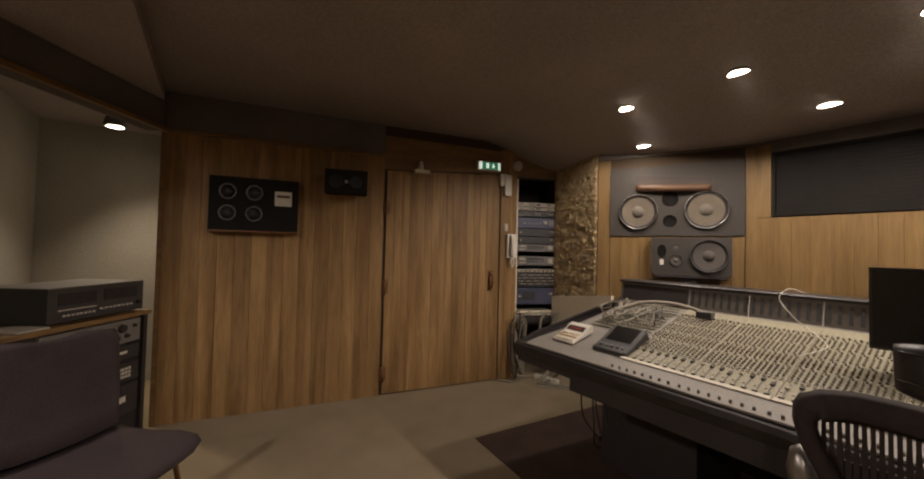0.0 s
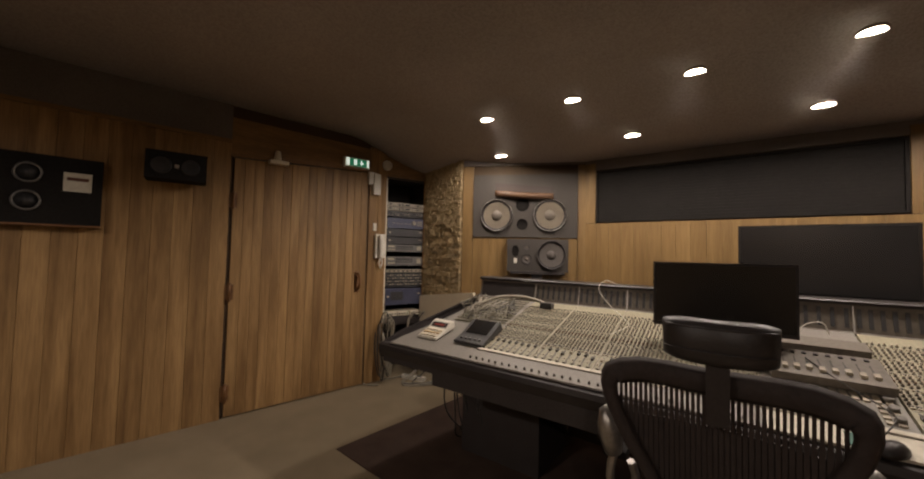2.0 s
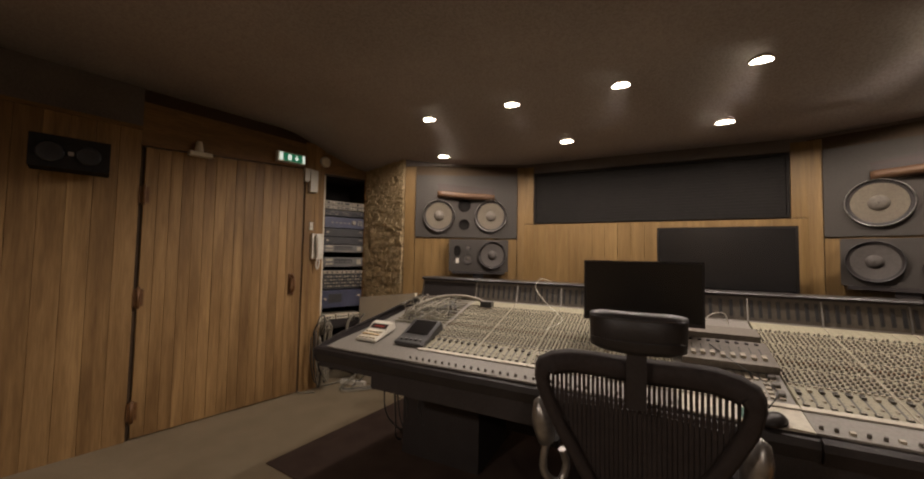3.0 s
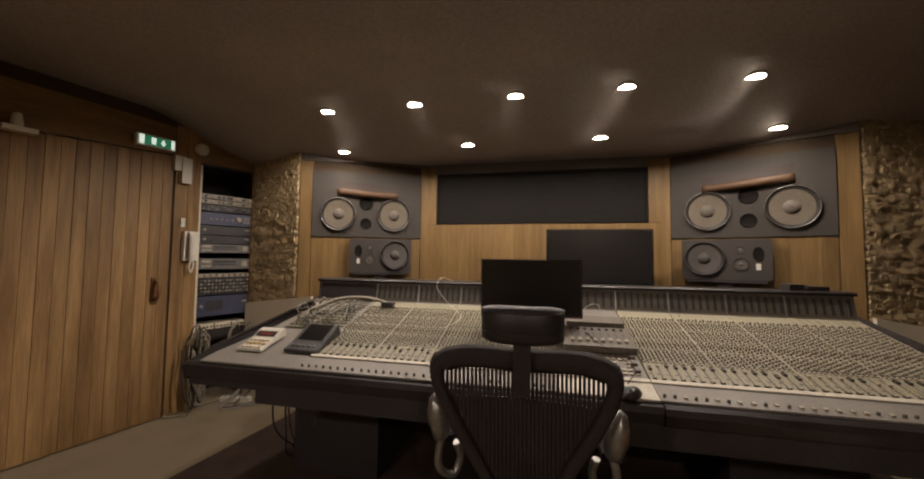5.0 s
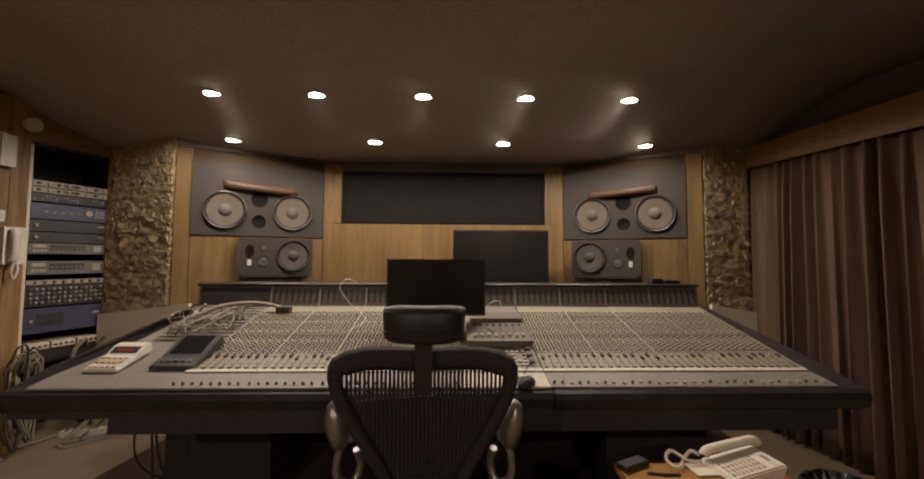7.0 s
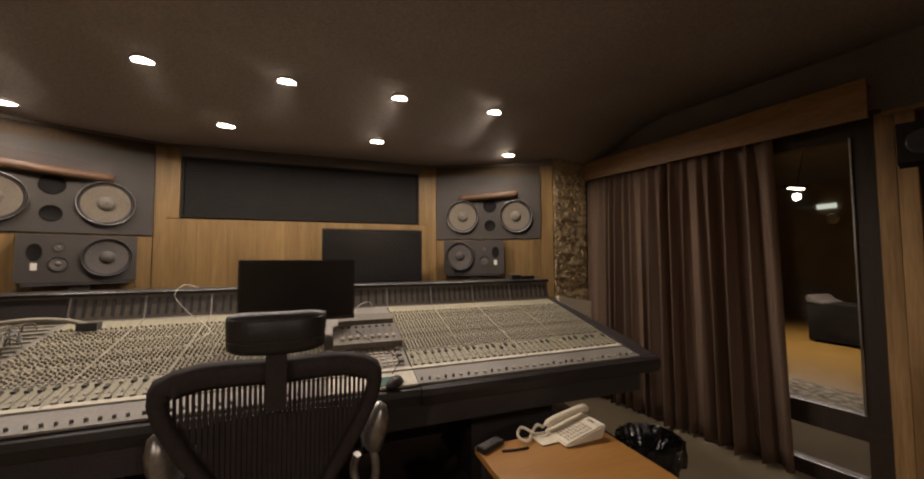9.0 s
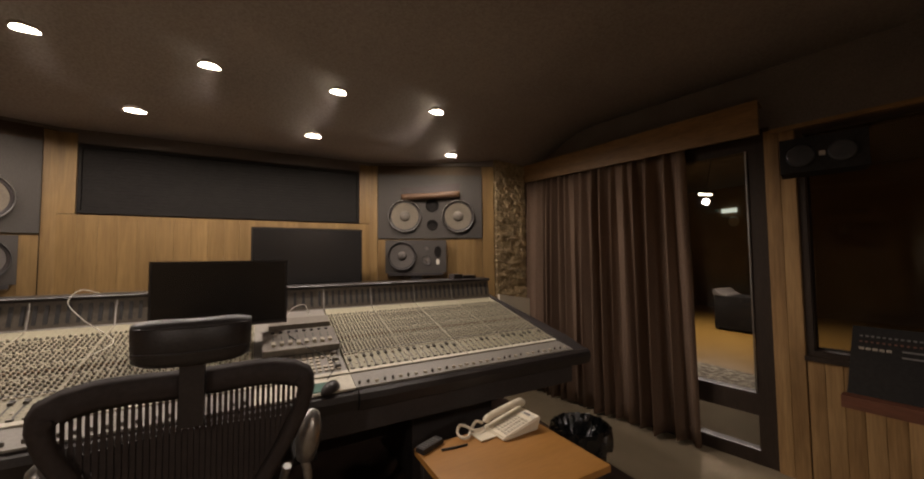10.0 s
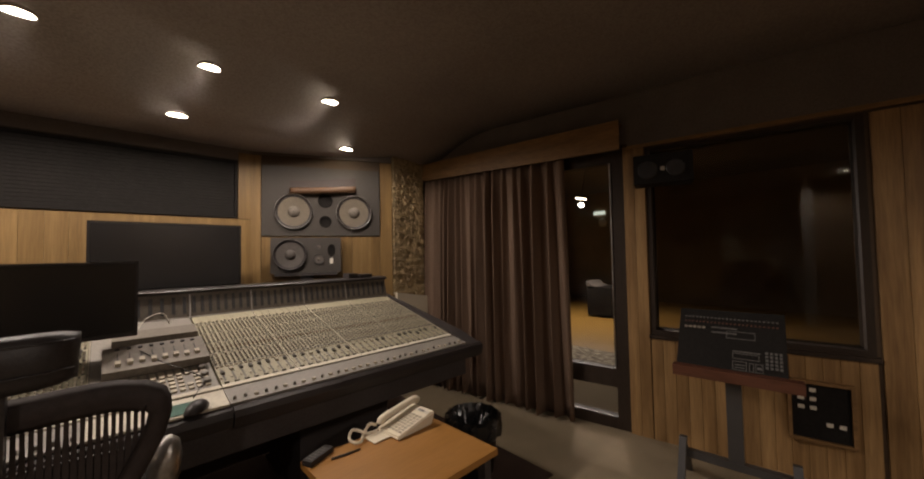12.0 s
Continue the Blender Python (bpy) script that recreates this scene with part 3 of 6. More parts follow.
def rack_unit(name, z0, z1, mat, label, style):
    t = thing(name, RKW @ pose(0.022, 0, z0), label, "audio device")
    w, h = rl - 0.044, z1 - z0
    bm = bm_new()
    bm_box(bm, 0, w, -0.012, 0.36, 0.002, h - 0.002)
    soften(bm, 0.003)
    part("case", bm, mat, t)
    bm = bm_new()
    y = -0.0125
    rg = random.Random(len(name) * 7 + int(z0 * 100))
    if style == "knobs":
        for k in range(8):
            knob(bm, 0.03 + k * (w - 0.06) / 7, h * 0.5, h * 0.22, y, k % 2)
        bm_box(bm, 0.16, 0.24, y - 0.003, y, h * 0.3, h * 0.7, 0)
    elif style == "blue":
        for k in range(5):
            bm_box(bm, 0.07 + k * 0.045, 0.082 + k * 0.045, y - 0.004, y, h * 0.42, h * 0.52, 1)
        knob(bm, w * 0.72, h * 0.55, 0.026, y, 1)
        for k in range(3):
            for j in range(3):
                bm_box(bm, w * 0.82 + k * 0.02, w * 0.82 + k * 0.02 + 0.013, y - 0.004, y, h * (0.3 + 0.18 * j), h * (0.4 + 0.18 * j), 1)
    elif style == "black":
        bm_box(bm, 0.06, 0.2, y - 0.003, y, h * 0.28, h * 0.78, 0)
        for k in range(4):
            bm_box(bm, 0.07 + k * 0.032, 0.09 + k * 0.032, y - 0.006, y - 0.003, h * 0.4, h * 0.5, 0)
        knob(bm, 0.03, h * 0.5, 0.012, y, 1)
        bm_box(bm, w - 0.06, w - 0.02, y - 0.003, y, h * 0.6, h * 0.68, 1)
    elif style == "display":
        bm_box(bm, 0.11, 0.30, y - 0.003, y, h * 0.35, h * 0.8, 0)
        for k in range(7):
            bm_box(bm, 0.118 + k * 0.026, 0.134 + k * 0.026, y - 0.005, y - 0.003, h * 0.45, h * 0.62, 2)
        bm_box(bm, w - 0.075, w - 0.03, y - 0.004, y, h * 0.25, h * 0.8, 1)
        for k in range(4):
            bm_box(bm, 0.02 + k * 0.02, 0.034 + k * 0.02, y - 0.004, y, h * 0.2, h * 0.4, 1)
        bm_box(bm, 0.02, 0.09, y - 0.004, y, h * 0.6, h * 0.85, 1)
    elif style == "mixer":
        bm_box(bm, 0.0, w, y - 0.003, y, h * 0.82, h * 0.97, 1)
        for k in range(8):
            knob(bm, 0.04 + k * 0.05, h * 0.895, 0.009, y - 0.003, 0)
        for row in range(4):
            for k in range(14):
                knob(bm, 0.022 + k * (w - 0.044) / 13, h * (0.16 + 0.165 * row), 0.0085, y, 1 if (k + row) % 3 else 2)
    elif style == "patch":
        for row in range(3):
            for k in range(22):
                knob(bm, 0.015 + k * (w - 0.03) / 21, h * (0.3 + 0.2 * row), 0.0055, y, rg.choice((0, 0, 2, 1)), 0.006)
    tagged(part("control_face", bm, [DARK_FACE, KNOB_LIGHT, GREY_FACE], t), kind="stuff")
    return t


for nm, z0, z1, mat, lab, st in (
        ("rack_preamplifier", 1.835, 1.88, FACE_PALE, "slim grey rack preamplifier with a row of knobs", "knobs"),
        ("rack_preamplifier", 1.79, 1.832, FACE_PALE, "slim grey rack preamplifier with a row of knobs", "knobs"),
        ("rack_patchbay", 1.725, 1.785, DARK_FACE, "dark rack patchbay with small sockets", "patch"),
        ("rack_effects_unit", 1.60, 1.715, BLUE_GREY, "blue-grey rack effects unit with a jog wheel", "blue"),
        ("rack_amplifier", 1.51, 1.595, DARK_FACE, "dark rack unit with a recessed grille", "black"),
        ("rack_amplifier", 1.43, 1.505, DARK_FACE, "dark rack unit with a recessed grille", "black"),
        ("rack_recorder", 1.345, 1.425, GREY_FACE, "grey rack recorder with a dark display", "display"),
        ("rack_converter", 1.195, 1.295, GREY_FACE, "grey rack converter with a dark window", "display"),
        ("rack_mixer", 0.965, 1.16, DARK_FACE, "rack line mixer, pale strip above dark knob rows", "mixer"),
        ("rack_power_amplifier", 0.775, 0.955, BLUE_GREY, "plain dark blue-black rack power amplifier", "black")):
    rack_unit(nm, z0, z1, mat, lab, st)
for k in range(3):
    bm = bm_new()
    bm_box(bm, 0.03 + k * 0.14, 0.155 + k * 0.14, -0.02, 0.2, 0.0, 0.045)
    for j in range(4):
        knob(bm, 0.045 + k * 0.14 + j * 0.03, 0.022, 0.008, -0.02, 1)
    solid("power_supply", bm, [CREAM, DARK_FACE], "cream power supply box on the rack shelf", "power supply", RKW @ pose(0, 0, 0.66), group="boxes on the rack shelf")
bm = bm_new()
bm_box(bm, 0.02, rl - 0.02, -0.01, 0.3, 0.58, 0.66)
part("drawer", bm, BLACK, rack)

# cable bunch beside the rack
rg = random.Random(12)
bunch = thing("cable_bundle", RKW, "coiled pale cables hanging beside the rack", "cables")
for k in range(14):
    bm = bm_new()
    x, y = rg.uniform(-0.07, 0.03), rg.uniform(-0.16, -0.04)
    top = rg.uniform(0.55, 0.74)
    w = rg.uniform(0.04, 0.09)
    bm_tube(bm, curve_pts([(x, y, top - 0.1), (x + 0.02, y - 0.03, top), (x + w, y - 0.03, top - 0.03), (x + w * 0.9, y, 0.35), (x + w * 0.4, y - 0.02, rg.uniform(0.03, 0.2)), (x - 0.03, y - 0.03, 0.3), (x - 0.02, y, top - 0.12)], 36), 0.006, 5)
    part("cable", bm, rg.choice((CABLE, CABLE, CABLE, CABLE_DARK)), bunch)
bunch = thing("cable_bundle", RKW, "loose cables running from the rack to the floor", "cables")
for k in range(6):
    bm = bm_new()
    x, y = rg.uniform(0.34, 0.48), rg.uniform(-0.16, -0.05)
    bm_tube(bm, curve_pts([(x, 0.0, 0.62), (x - 0.03, y, 0.70), (x - 0.1, y - 0.03, 0.62), (x - 0.08, y, 0.4), (x + 0.02, y, 0.1), (x - 0.2, y - 0.15, 0.012), (x + 0.1, y - 0.3, 0.012)], 36), 0.006, 5)
    part("cable", bm, rg.choice((CABLE, CABLE, CABLE_DARK)), bunch)
strip = thing("power_strip", pose(-2.54, 3.06, 0.0, 0, 0, 12) @ Matrix.Diagonal((0.7, 0.9, 0.9, 1)), "white power strip lying on the carpet", "power strip")
bm = bm_new()
bm_box(bm, -0.19, 0.19, -0.03, 0.03, 0.003, 0.045)
soften(bm, 0.008, 2)
part("body", bm, WHITE, strip)
for k in range(5):
    bm = bm_new()
    bm_lathe(bm, [(0.019, 0), (0.019, 0.003)], 14, pose(-0.14 + k * 0.065, 0, 0.0455))
    part("socket", bm, GREY_FACE, strip)
bm = bm_new()
bm_tube(bm, curve_pts([(-2.68, 3.03, 0.02), (-2.74, 2.90, 0.012), (-2.86, 2.72, 0.012), (-2.80, 2.62, 0.012), (-2.68, 2.7, 0.012)], 24), 0.007, 6)
solid("power_cable", bm, CABLE, "pale power cable on the carpet", "cable")

# ---------- stone corners ----------


def stone_wall(name, a, b, z0a, z0b, seed, label):
    length = span(a, b)
    w = wall(name, a, b, [(0, length, 0, TOP)], MORTAR, label, 0.04)
    rg = random.Random(seed)
    shapes = []
    for k in range(10):
        bm = bm_new()
        bmesh.ops.create_cube(bm, size=1.0)
        bmesh.ops.subdivide_edges(bm, edges=bm.edges[:], cuts=1, use_grid_fill=True)
        for vv in bm.verts:
            s = 1.0 - 0.22 * (abs(vv.co.x) > 0.4) * (abs(vv.co.z) > 0.4)
            vv.co.x *= s
            vv.co.z *= s
            vv.co += Vector((rg.uniform(-0.07, 0.07), rg.uniform(-0.12, 0.12), rg.uniform(-0.08, 0.08)))
        shapes.append(make_mesh("stone", bm, STONE))
    z = min(z0a, z0b)
    count = 0
    verts, faces = [], []
    while z < 2.42:
        h = rg.uniform(0.02, 0.045)
        x = -rg.uniform(0, 0.05)
        while x < length:
            lw = rg.uniform(0.03, 0.085)
            if z > z0a + (z0b - z0a) * max(0, x) / length - 0.03:
                turn = Euler((rg.uniform(-0.15, 0.15), rg.uniform(-0.22, 0.22), rg.uniform(-0.18, 0.18)))
                m = Matrix.LocRotScale((min(max(x, 0.0) + lw / 2, length - lw * 0.56), -0.006 + rg.uniform(-0.009, 0.006), z + h / 2), turn, (lw * 1.08, 0.032, h * 1.25))
                me = rg.choice(shapes)
                if count < 300:
                    piece("stone", me, w, m)
                else:
                    base = len(verts)
                    verts += [m @ vv.co for vv in me.vertices]
                    faces += [[base + i for i in p.vertices] for p in me.polygons]
                count += 1
            x += lw
        z += h * 0.93
    rest = bpy.data.meshes.new("upper_stonework")
    rest.from_pydata(verts, [], faces)
    rest.materials.append(STONE)
    tagged(piece("upper_stonework", rest, w, Matrix()), kind="stuff")
    return w


def cream_ledge(name, a, b, za, zb):
    bm = bm_new()
    length = span(a, b)
    bm_prism(bm, [(0, 0), (length, 0), (length, zb), (0, za)], -0.06, -0.035)
    solid(name, bm, CREAM, "plain cream-painted board below the stonework", "wall panel", wall_pose(a, b), kind="structure")


stone_wall("wall_stone_left", ST_L0, ST_L, 0.866, 0.972, 21, "rough brown rubble stone wall beside the rack")
stone_wall("wall_stone_right", ST_R, ST_R0, 0.972, 0.905, 22, "rough brown rubble stone wall beside the curtain")
bm = bm_new()
bm_box(bm, -0.02, 0.004, -0.03, 0.03, 0, 2.3)
solid("trim_stone", bm, WOOD_TRIM, "narrow wooden edge between rack and stonework", "trim", wall_pose(ST_L0, ST_L), kind="structure")
cream_ledge("panel_left", ST_L0, (-1.745, 3.05), 0.868, 0.981)
cream_ledge("panel_right", ST_R, ST_R0, 0.972, 0.905)

# ---------- loudspeaker fronts ----------
MAIN_TOP, MAIN_LOW = 2.115, 1.51


def front_panel(name, a, b, label, groups):
    length = span(a, b)
    w = wall(name, a, b, [(0, length, 0, TOP)], DARKWOOD_BACK, label)
    for x0, x1, z0, z1 in groups:
        planks(w, x0, x1, z0, z1, 0.085, WOOD_PALE)
    bm = bm_new()
    bm_box(bm, 0, length, -0.01, 0, 2.21, 2.72)
    part("cloth_frieze", bm, FABRIC_BLACK, w)
    return w


sl = span(SP_L0, SP_L1)
sr = span(SP_R1, SP_R0)
OFFL = 0.108
OFFR = sr - 0.118
front_panel("wall_speaker_left", SP_L0, SP_L1, "pale oak boards round the built-in loudspeaker", [(0, OFFL - 0.004, 0.6, 2.2), (OFFL, OFFL + 0.985, 0.6, MAIN_LOW - 0.003), (OFFL + 0.99, sl, 0.6, 2.2)])
front_panel("wall_speaker_right", SP_R1, SP_R0, "pale oak boards round the built-in loudspeaker", [(0, OFFR - 0.99, 0.6, 2.2), (OFFR - 0.985, OFFR, 0.6, MAIN_LOW - 0.003), (OFFR + 0.004, sr, 0.6, 2.2)])
# returns beside the fronts
bm = bm_new()
bm_box(bm, 0, span(ST_L, SP_L0), 0, 0.02, 0, TOP)
solid("wall_return_left", bm, WOOD_PALE, "pale oak return beside the stone", "wall", wall_pose(ST_L, SP_L0), kind="structure")
bm = bm_new()
bm_box(bm, 0, span(SP_R0, ST_R), 0, 0.04, 0, TOP)
solid("wall_return_right", bm, WOOD_PALE, "pale oak return beside the stone", "wall", wall_pose(SP_R0, ST_R), kind="structure")


def disc_driver(t, x, z, r, y, cone, cap, ring, nm="woofer"):
    """A round driver: rim, cone and dust cap, standing a little proud of its baffle."""
    d = min(1.0, r / 0.14)
    mm = pose(x, y - 0.022 * d, z, 90, 0, 0)

    def prof(rows):
        return [(r * a, b * d) for a, b in rows]

    bm = bm_new()
    bm_lathe(bm, prof([(1.0, -0.024), (1.005, 0.004), (0.985, 0.007), (0.965, 0.003)]), 40, mm, 0, False)
    w = part(nm, bm, ring, t)
    bm = bm_new()
    bm_lathe(bm, prof([(0.967, 0.003), (0.955, -0.012), (0.90, -0.006), (0.84, -0.014)]), 40, mm, 1, False)
    bm_lathe(bm, prof([(0.84, -0.014), (0.62, -0.0175), (0.32, -0.021)]), 40, mm, 0, False)
    part("cone", bm, [cone, BLACK_SATIN], w)
    bm = bm_new()
    bm_lathe(bm, prof([(0.33, -0.021), (0.28, -0.008), (0.17, 0.002), (0.03, 0.005)]), 24, mm, 0, False)
    part("dust_cap", bm, cap, w)


def main_speaker(m, mirror, label):
    """Local x runs from the outer edge when not mirrored."""
    t = thing("studio_loudspeaker", m, label, "loudspeaker", "built-in loudspeakers")
    W = 0.985

    def sx(x):
        return W - x if mirror else x

    bm = bm_new()
    bm_box(bm, 0, W, -0.03, 0.14, MAIN_LOW, MAIN_TOP)
    soften(bm, 0.006, 2)
    part("baffle", bm, SPEAKER_GREY, t)
    disc_driver(t, sx(0.231), 1.718, 0.152, -0.031, CONE, CAP, CHROME)
    disc_driver(t, sx(0.733), 1.72, 0.152, -0.031, CONE, CAP, CHROME)
    # flat discs: the shade inside the ports is put into their black
    for z, r in ((1.635, 0.052), (1.822, 0.062)):
        bm = bm_new()
        mm = pose(sx(0.476), -0.0305, z, 90, 0, 0)
        bm_lathe(bm, [(r, 0.0), (r * 1.02, 0.004), (r * 0.96, 0.006), (r * 0.93, 0.0015), (0.004, 0.001)], 24, mm)
        part("bass_port", bm, PORT, t)
    # wooden horn: flat plate coloured as throat shade, taller at its outer end, over a rounded lip
    x0, x1 = 0.215, 0.765
    bm = bm_new()
    n = 14
    loops = []
    for k in range(n + 1):
        u = k / n
        x = sx(x0 + (x1 - x0) * u)
        zt = 1.955 - 0.034 * u + 0.004 * math.cos(math.pi * 2 * u)
        zb = 1.902 - 0.030 * u - 0.008 * math.sin(math.pi * u)
        d = 0.012 + 0.05 * math.sin(math.pi * (0.12 + 0.76 * u))
        zm = (zt + zb) / 2
        loops.append([bm.verts.new(c) for c in ((x, -0.03, zt), (x, -0.03 - d * 0.8, zt), (x, -0.03 - d, zm + 0.006), (x, -0.03 - d, zm - 0.006), (x, -0.03 - d * 0.75, zb), (x, -0.03, zb))])
    for a, b in zip(loops, loops[1:]):
        for k in range(6):
            f = bm.faces.new((a[k], a[(k + 1) % 6], b[(k + 1) % 6], b[k]))
            f.smooth = True
    bm.faces.new(loops[0])
    bm.faces.new(loops[-1][::-1])
    part("horn_lip", bm, HORN, t, "varnished wooden horn lip")
    bm = bm_new()
    bm_prism(bm, [(sx(x0 - 0.005), 2.036), (sx(x1 + 0.005), 1.985), (sx(x1 - 0.01), 1.915), (sx(x0 + 0.01), 1.94)], -0.036, -0.0305)
    part("horn_mouth_shade", bm, HORN_SHADE, t)
    return t


main_speaker(SLW @ pose(OFFL, 0, 0), False, "large grey built-in loudspeaker with two pale cones and a wooden horn")
main_speaker(SRW @ pose(OFFR - 0.985, 0, 0), True, "large grey built-in loudspeaker with two pale cones and a wooden horn")


def mid_speaker(m, mirror):
    t = thing("monitor_loudspeaker", m, "dark grey three-way monitor loudspeaker on a black stand", "loudspeaker", "monitor loudspeakers")
    W, H = 0.555, 0.30

    def sx(x):
        return W - x if mirror else x

    bm = bm_new()
    bm_box(bm, 0, W, 0.0, 0.10, 1.19, 1.19 + H)
    soften(bm, 0.012, 3)
    part("cabinet", bm, BOX_GREY, t)
    disc_driver(t, sx(0.405), 1.19 + 0.155, 0.128, -0.001, CONE_DARK, CONE_DARK, CHARCOAL)
    disc_driver(t, sx(0.18), 1.19 + 0.115, 0.045, -0.001, CONE_DARK, CAP, CHARCOAL, "midrange")
    disc_driver(t, sx(0.18), 1.19 + 0.222, 0.027, -0.001, CONE_DARK, CAP, CHARCOAL, "tweeter")
    # shallow port disc, its inner shade given by colour
    bm = bm_new()
    bm_lathe(bm, [(0.052, 0.0), (0.053, 0.004), (0.047, 0.001), (0.003, 0.0005)], 20, pose(sx(0.078), -0.001, 1.19 + 0.19, 90, 0, 0), 0, True, 0.62)
    part("bass_port", bm, PORT, t)
    bm = bm_new()
    bm_box(bm, sx(0.078) - 0.014, sx(0.078) + 0.014, -0.004, -0.0005, 1.19 + 0.075, 1.19 + 0.12)
    part("label_plate", bm, WHITE, t, "small white label plate")
    bm = bm_new()
    bm_box(bm, 0.03, W - 0.03, 0.0, 0.1, 1.165, 1.189)
    bm_box(bm, W / 2 - 0.05, W / 2 + 0.05, 0.02, 0.09, 0.02, 1.165)
    bm_box(bm, 0.08, W - 0.08, -0.1, 0.1, 0.0, 0.02)
    part("stand", bm, BLACK, t)


mid_speaker(SLW @ pose(OFFL + 0.342, -0.118, 0), False)
mid_speaker(SRW @ pose(OFFR - 0.342 - 0.562, -0.118, 0), True)

# centre of the front wall, with the long dark window
fl = span(SP_L1, SP_R1)
VX0, VX1, VZ0, VZ1 = -0.821 + 0.92, 1.069 + 0.92, 1.656, 2.13
wf = wall("wall_front", SP_L1, SP_R1, [(0, fl, 0, VZ0), (0, VX0, VZ0, VZ1), (VX1, fl, VZ0, VZ1), (0, fl, VZ1, TOP)], DARKWOOD_BACK, "pale oak boarded front wall below a long dark window")
planks(wf, 0, fl, 0.6, VZ0 - 0.012, 0.105, WOOD_PALE)
planks(wf, 0, VX0 - 0.006, VZ0 - 0.008, 2.2, 0.09, WOOD_PALE)
planks(wf, VX1 + 0.006, fl, VZ0 - 0.008, 2.2, 0.09, WOOD_PALE)
bm = bm_new()
bm_box(bm, 0, fl, -0.012, 0, VZ1 + 0.01, 2.72)
part("cloth_frieze", bm, FABRIC_BLACK, wf)
win = thing("window_1", FW, "long dark observation window with closed black blind", "window", kind="structure")
for x0, x1, z0, z1 in ((VX0, VX1, VZ0, VZ0 + 0.018), (VX0, VX1, VZ1 - 0.018, VZ1), (VX0, VX0 + 0.018, VZ0 + 0.018, VZ1 - 0.018), (VX1 - 0.018, VX1, VZ0 + 0.018, VZ1 - 0.018)):
    bm = bm_new()
    bm_box(bm, x0, x1, -0.017, 0.10, z0, z1)
    part("window_frame", bm, BLIND, win)
nsl = 18
for k in range(nsl):
    bm = bm_new()
    z = VZ0 + 0.02 + k * (VZ1 - VZ0 - 0.04) / nsl
    bm_box(bm, VX0 + 0.02, VX1 - 0.02, -0.006, 0.004, z, z + 0.0228)
    part("slat", bm, BLIND, win)
bm = bm_new()
bm_box(bm, VX0, VX1, 0.09, 0.11, VZ0, VZ1)
part("backing", bm, BLACK, win)

# television behind the console
tv = thing("television", pose(0.615, 3.25, 0), "switched-off black television standing behind the console", "television")
bm = bm_new()
bm_box(bm, -0.403, 0.403, 0.0, 0.05, 1.115, 1.568)
soften(bm, 0.006, 2)
part("bezel", bm, BLIND, tv)
bm = bm_new()
bm_box(bm, -0.385, 0.385, -0.003, -0.0005, 1.14, 1.552)
part("screen", bm, SCREEN, tv)
bm = bm_new()
bm_box(bm, -0.05, 0.05, 0.01, 0.04, 1.02, 1.12)
bm_box(bm, -0.2, 0.2, -0.08, 0.1, 1.0, 1.02)
part("foot", bm, BLACK_SATIN, tv)
cab = thing("low_cabinet", pose(0.615, 3.25, 0), "plain black cabinet under the television", "cabinet")
bm = bm_new()
bm_box(bm, -0.45, 0.45, -0.16, 0.25, 0.0, 1.0)
soften(bm, 0.005)
part("body", bm, BLACK, cab)

# ---------- mixing console ----------
CX0, CX1 = -1.62, 1.99
CY = 1.745
M0, M1 = -0.982, 1.868
BR0, BR1 = -1.455, 1.878
S0, S1 = (1.888, 0.815), (2.632, 1.008)
SL = math.hypot(S1[0] - S0[0], S1[1] - S0[1])
SA = math.degrees(math.atan2(S1[1] - S0[1], S1[0] - S0[0]))
BAYS = [-0.982, -0.667, -0.362, -0.057, 0.248, 0.628, 0.93, 1.24, 1.54, 1.868]
console = thing("mixing_console", pose(0, 0, 0), "long grey studio mixing console full of knobs and faders", "mixing console")
bm = bm_new()
bm_extrude_x(bm, [(CY + 0.015, 0.60), (CY + 0.015, 0.762), (S0[0] - 0.13, 0.772), (S0[0], S0[1] - 0.022), (S1[0], S1[1] - 0.022), (2.70, 1.0), (2.95, 1.0), (2.95, 0.62), (2.45, 0.56)], -1.2, BR1 - 0.005)
part("body", bm, BLACK, console)
def left_x(y):
    return CX0 + (BR0 - CX0) * max(0.0, min(1.0, (y - 1.80) / 0.83))


def right_x(y):
    return CX1 + (BR1 + 0.012 - CX1) * max(0.0, min(1.0, (y - 1.80) / 0.83))


for a, b in ((left_x, lambda y: left_x(y) + 0.022), (lambda y: M1 + 0.008, right_x)):
    bm = bm_new()
    bm_taper_x(bm, [(CY + 0.0, 0.69), (CY - 0.014, 0.735), (CY - 0.008, 0.766), (CY + 0.03, 0.782), (S0[0], S0[1] + 0.012), (S1[0], S1[1] + 0.02), (2.9, 1.02), (2.9, 0.62)], a, b)
    soften(bm, 0.006, 2)
    part("end_cheek", bm, BLACK, console)
# front armrest: two lengths that meet near the centre section
for a, b in ((CX0, 0.636), (0.638, CX1)):
    bm = bm_new()
    dy = 0.0 if a < 0 else -0.012
    bm_extrude_x(bm, [(CY + dy, 0.70), (CY - 0.012 + dy, 0.742), (CY - 0.006 + dy, 0.766), (CY + 0.012 + dy, 0.776), (CY + 0.05, 0.778), (CY + 0.06, 0.70)], a, b)
    part("armrest", bm, BLACK_SATIN, console)
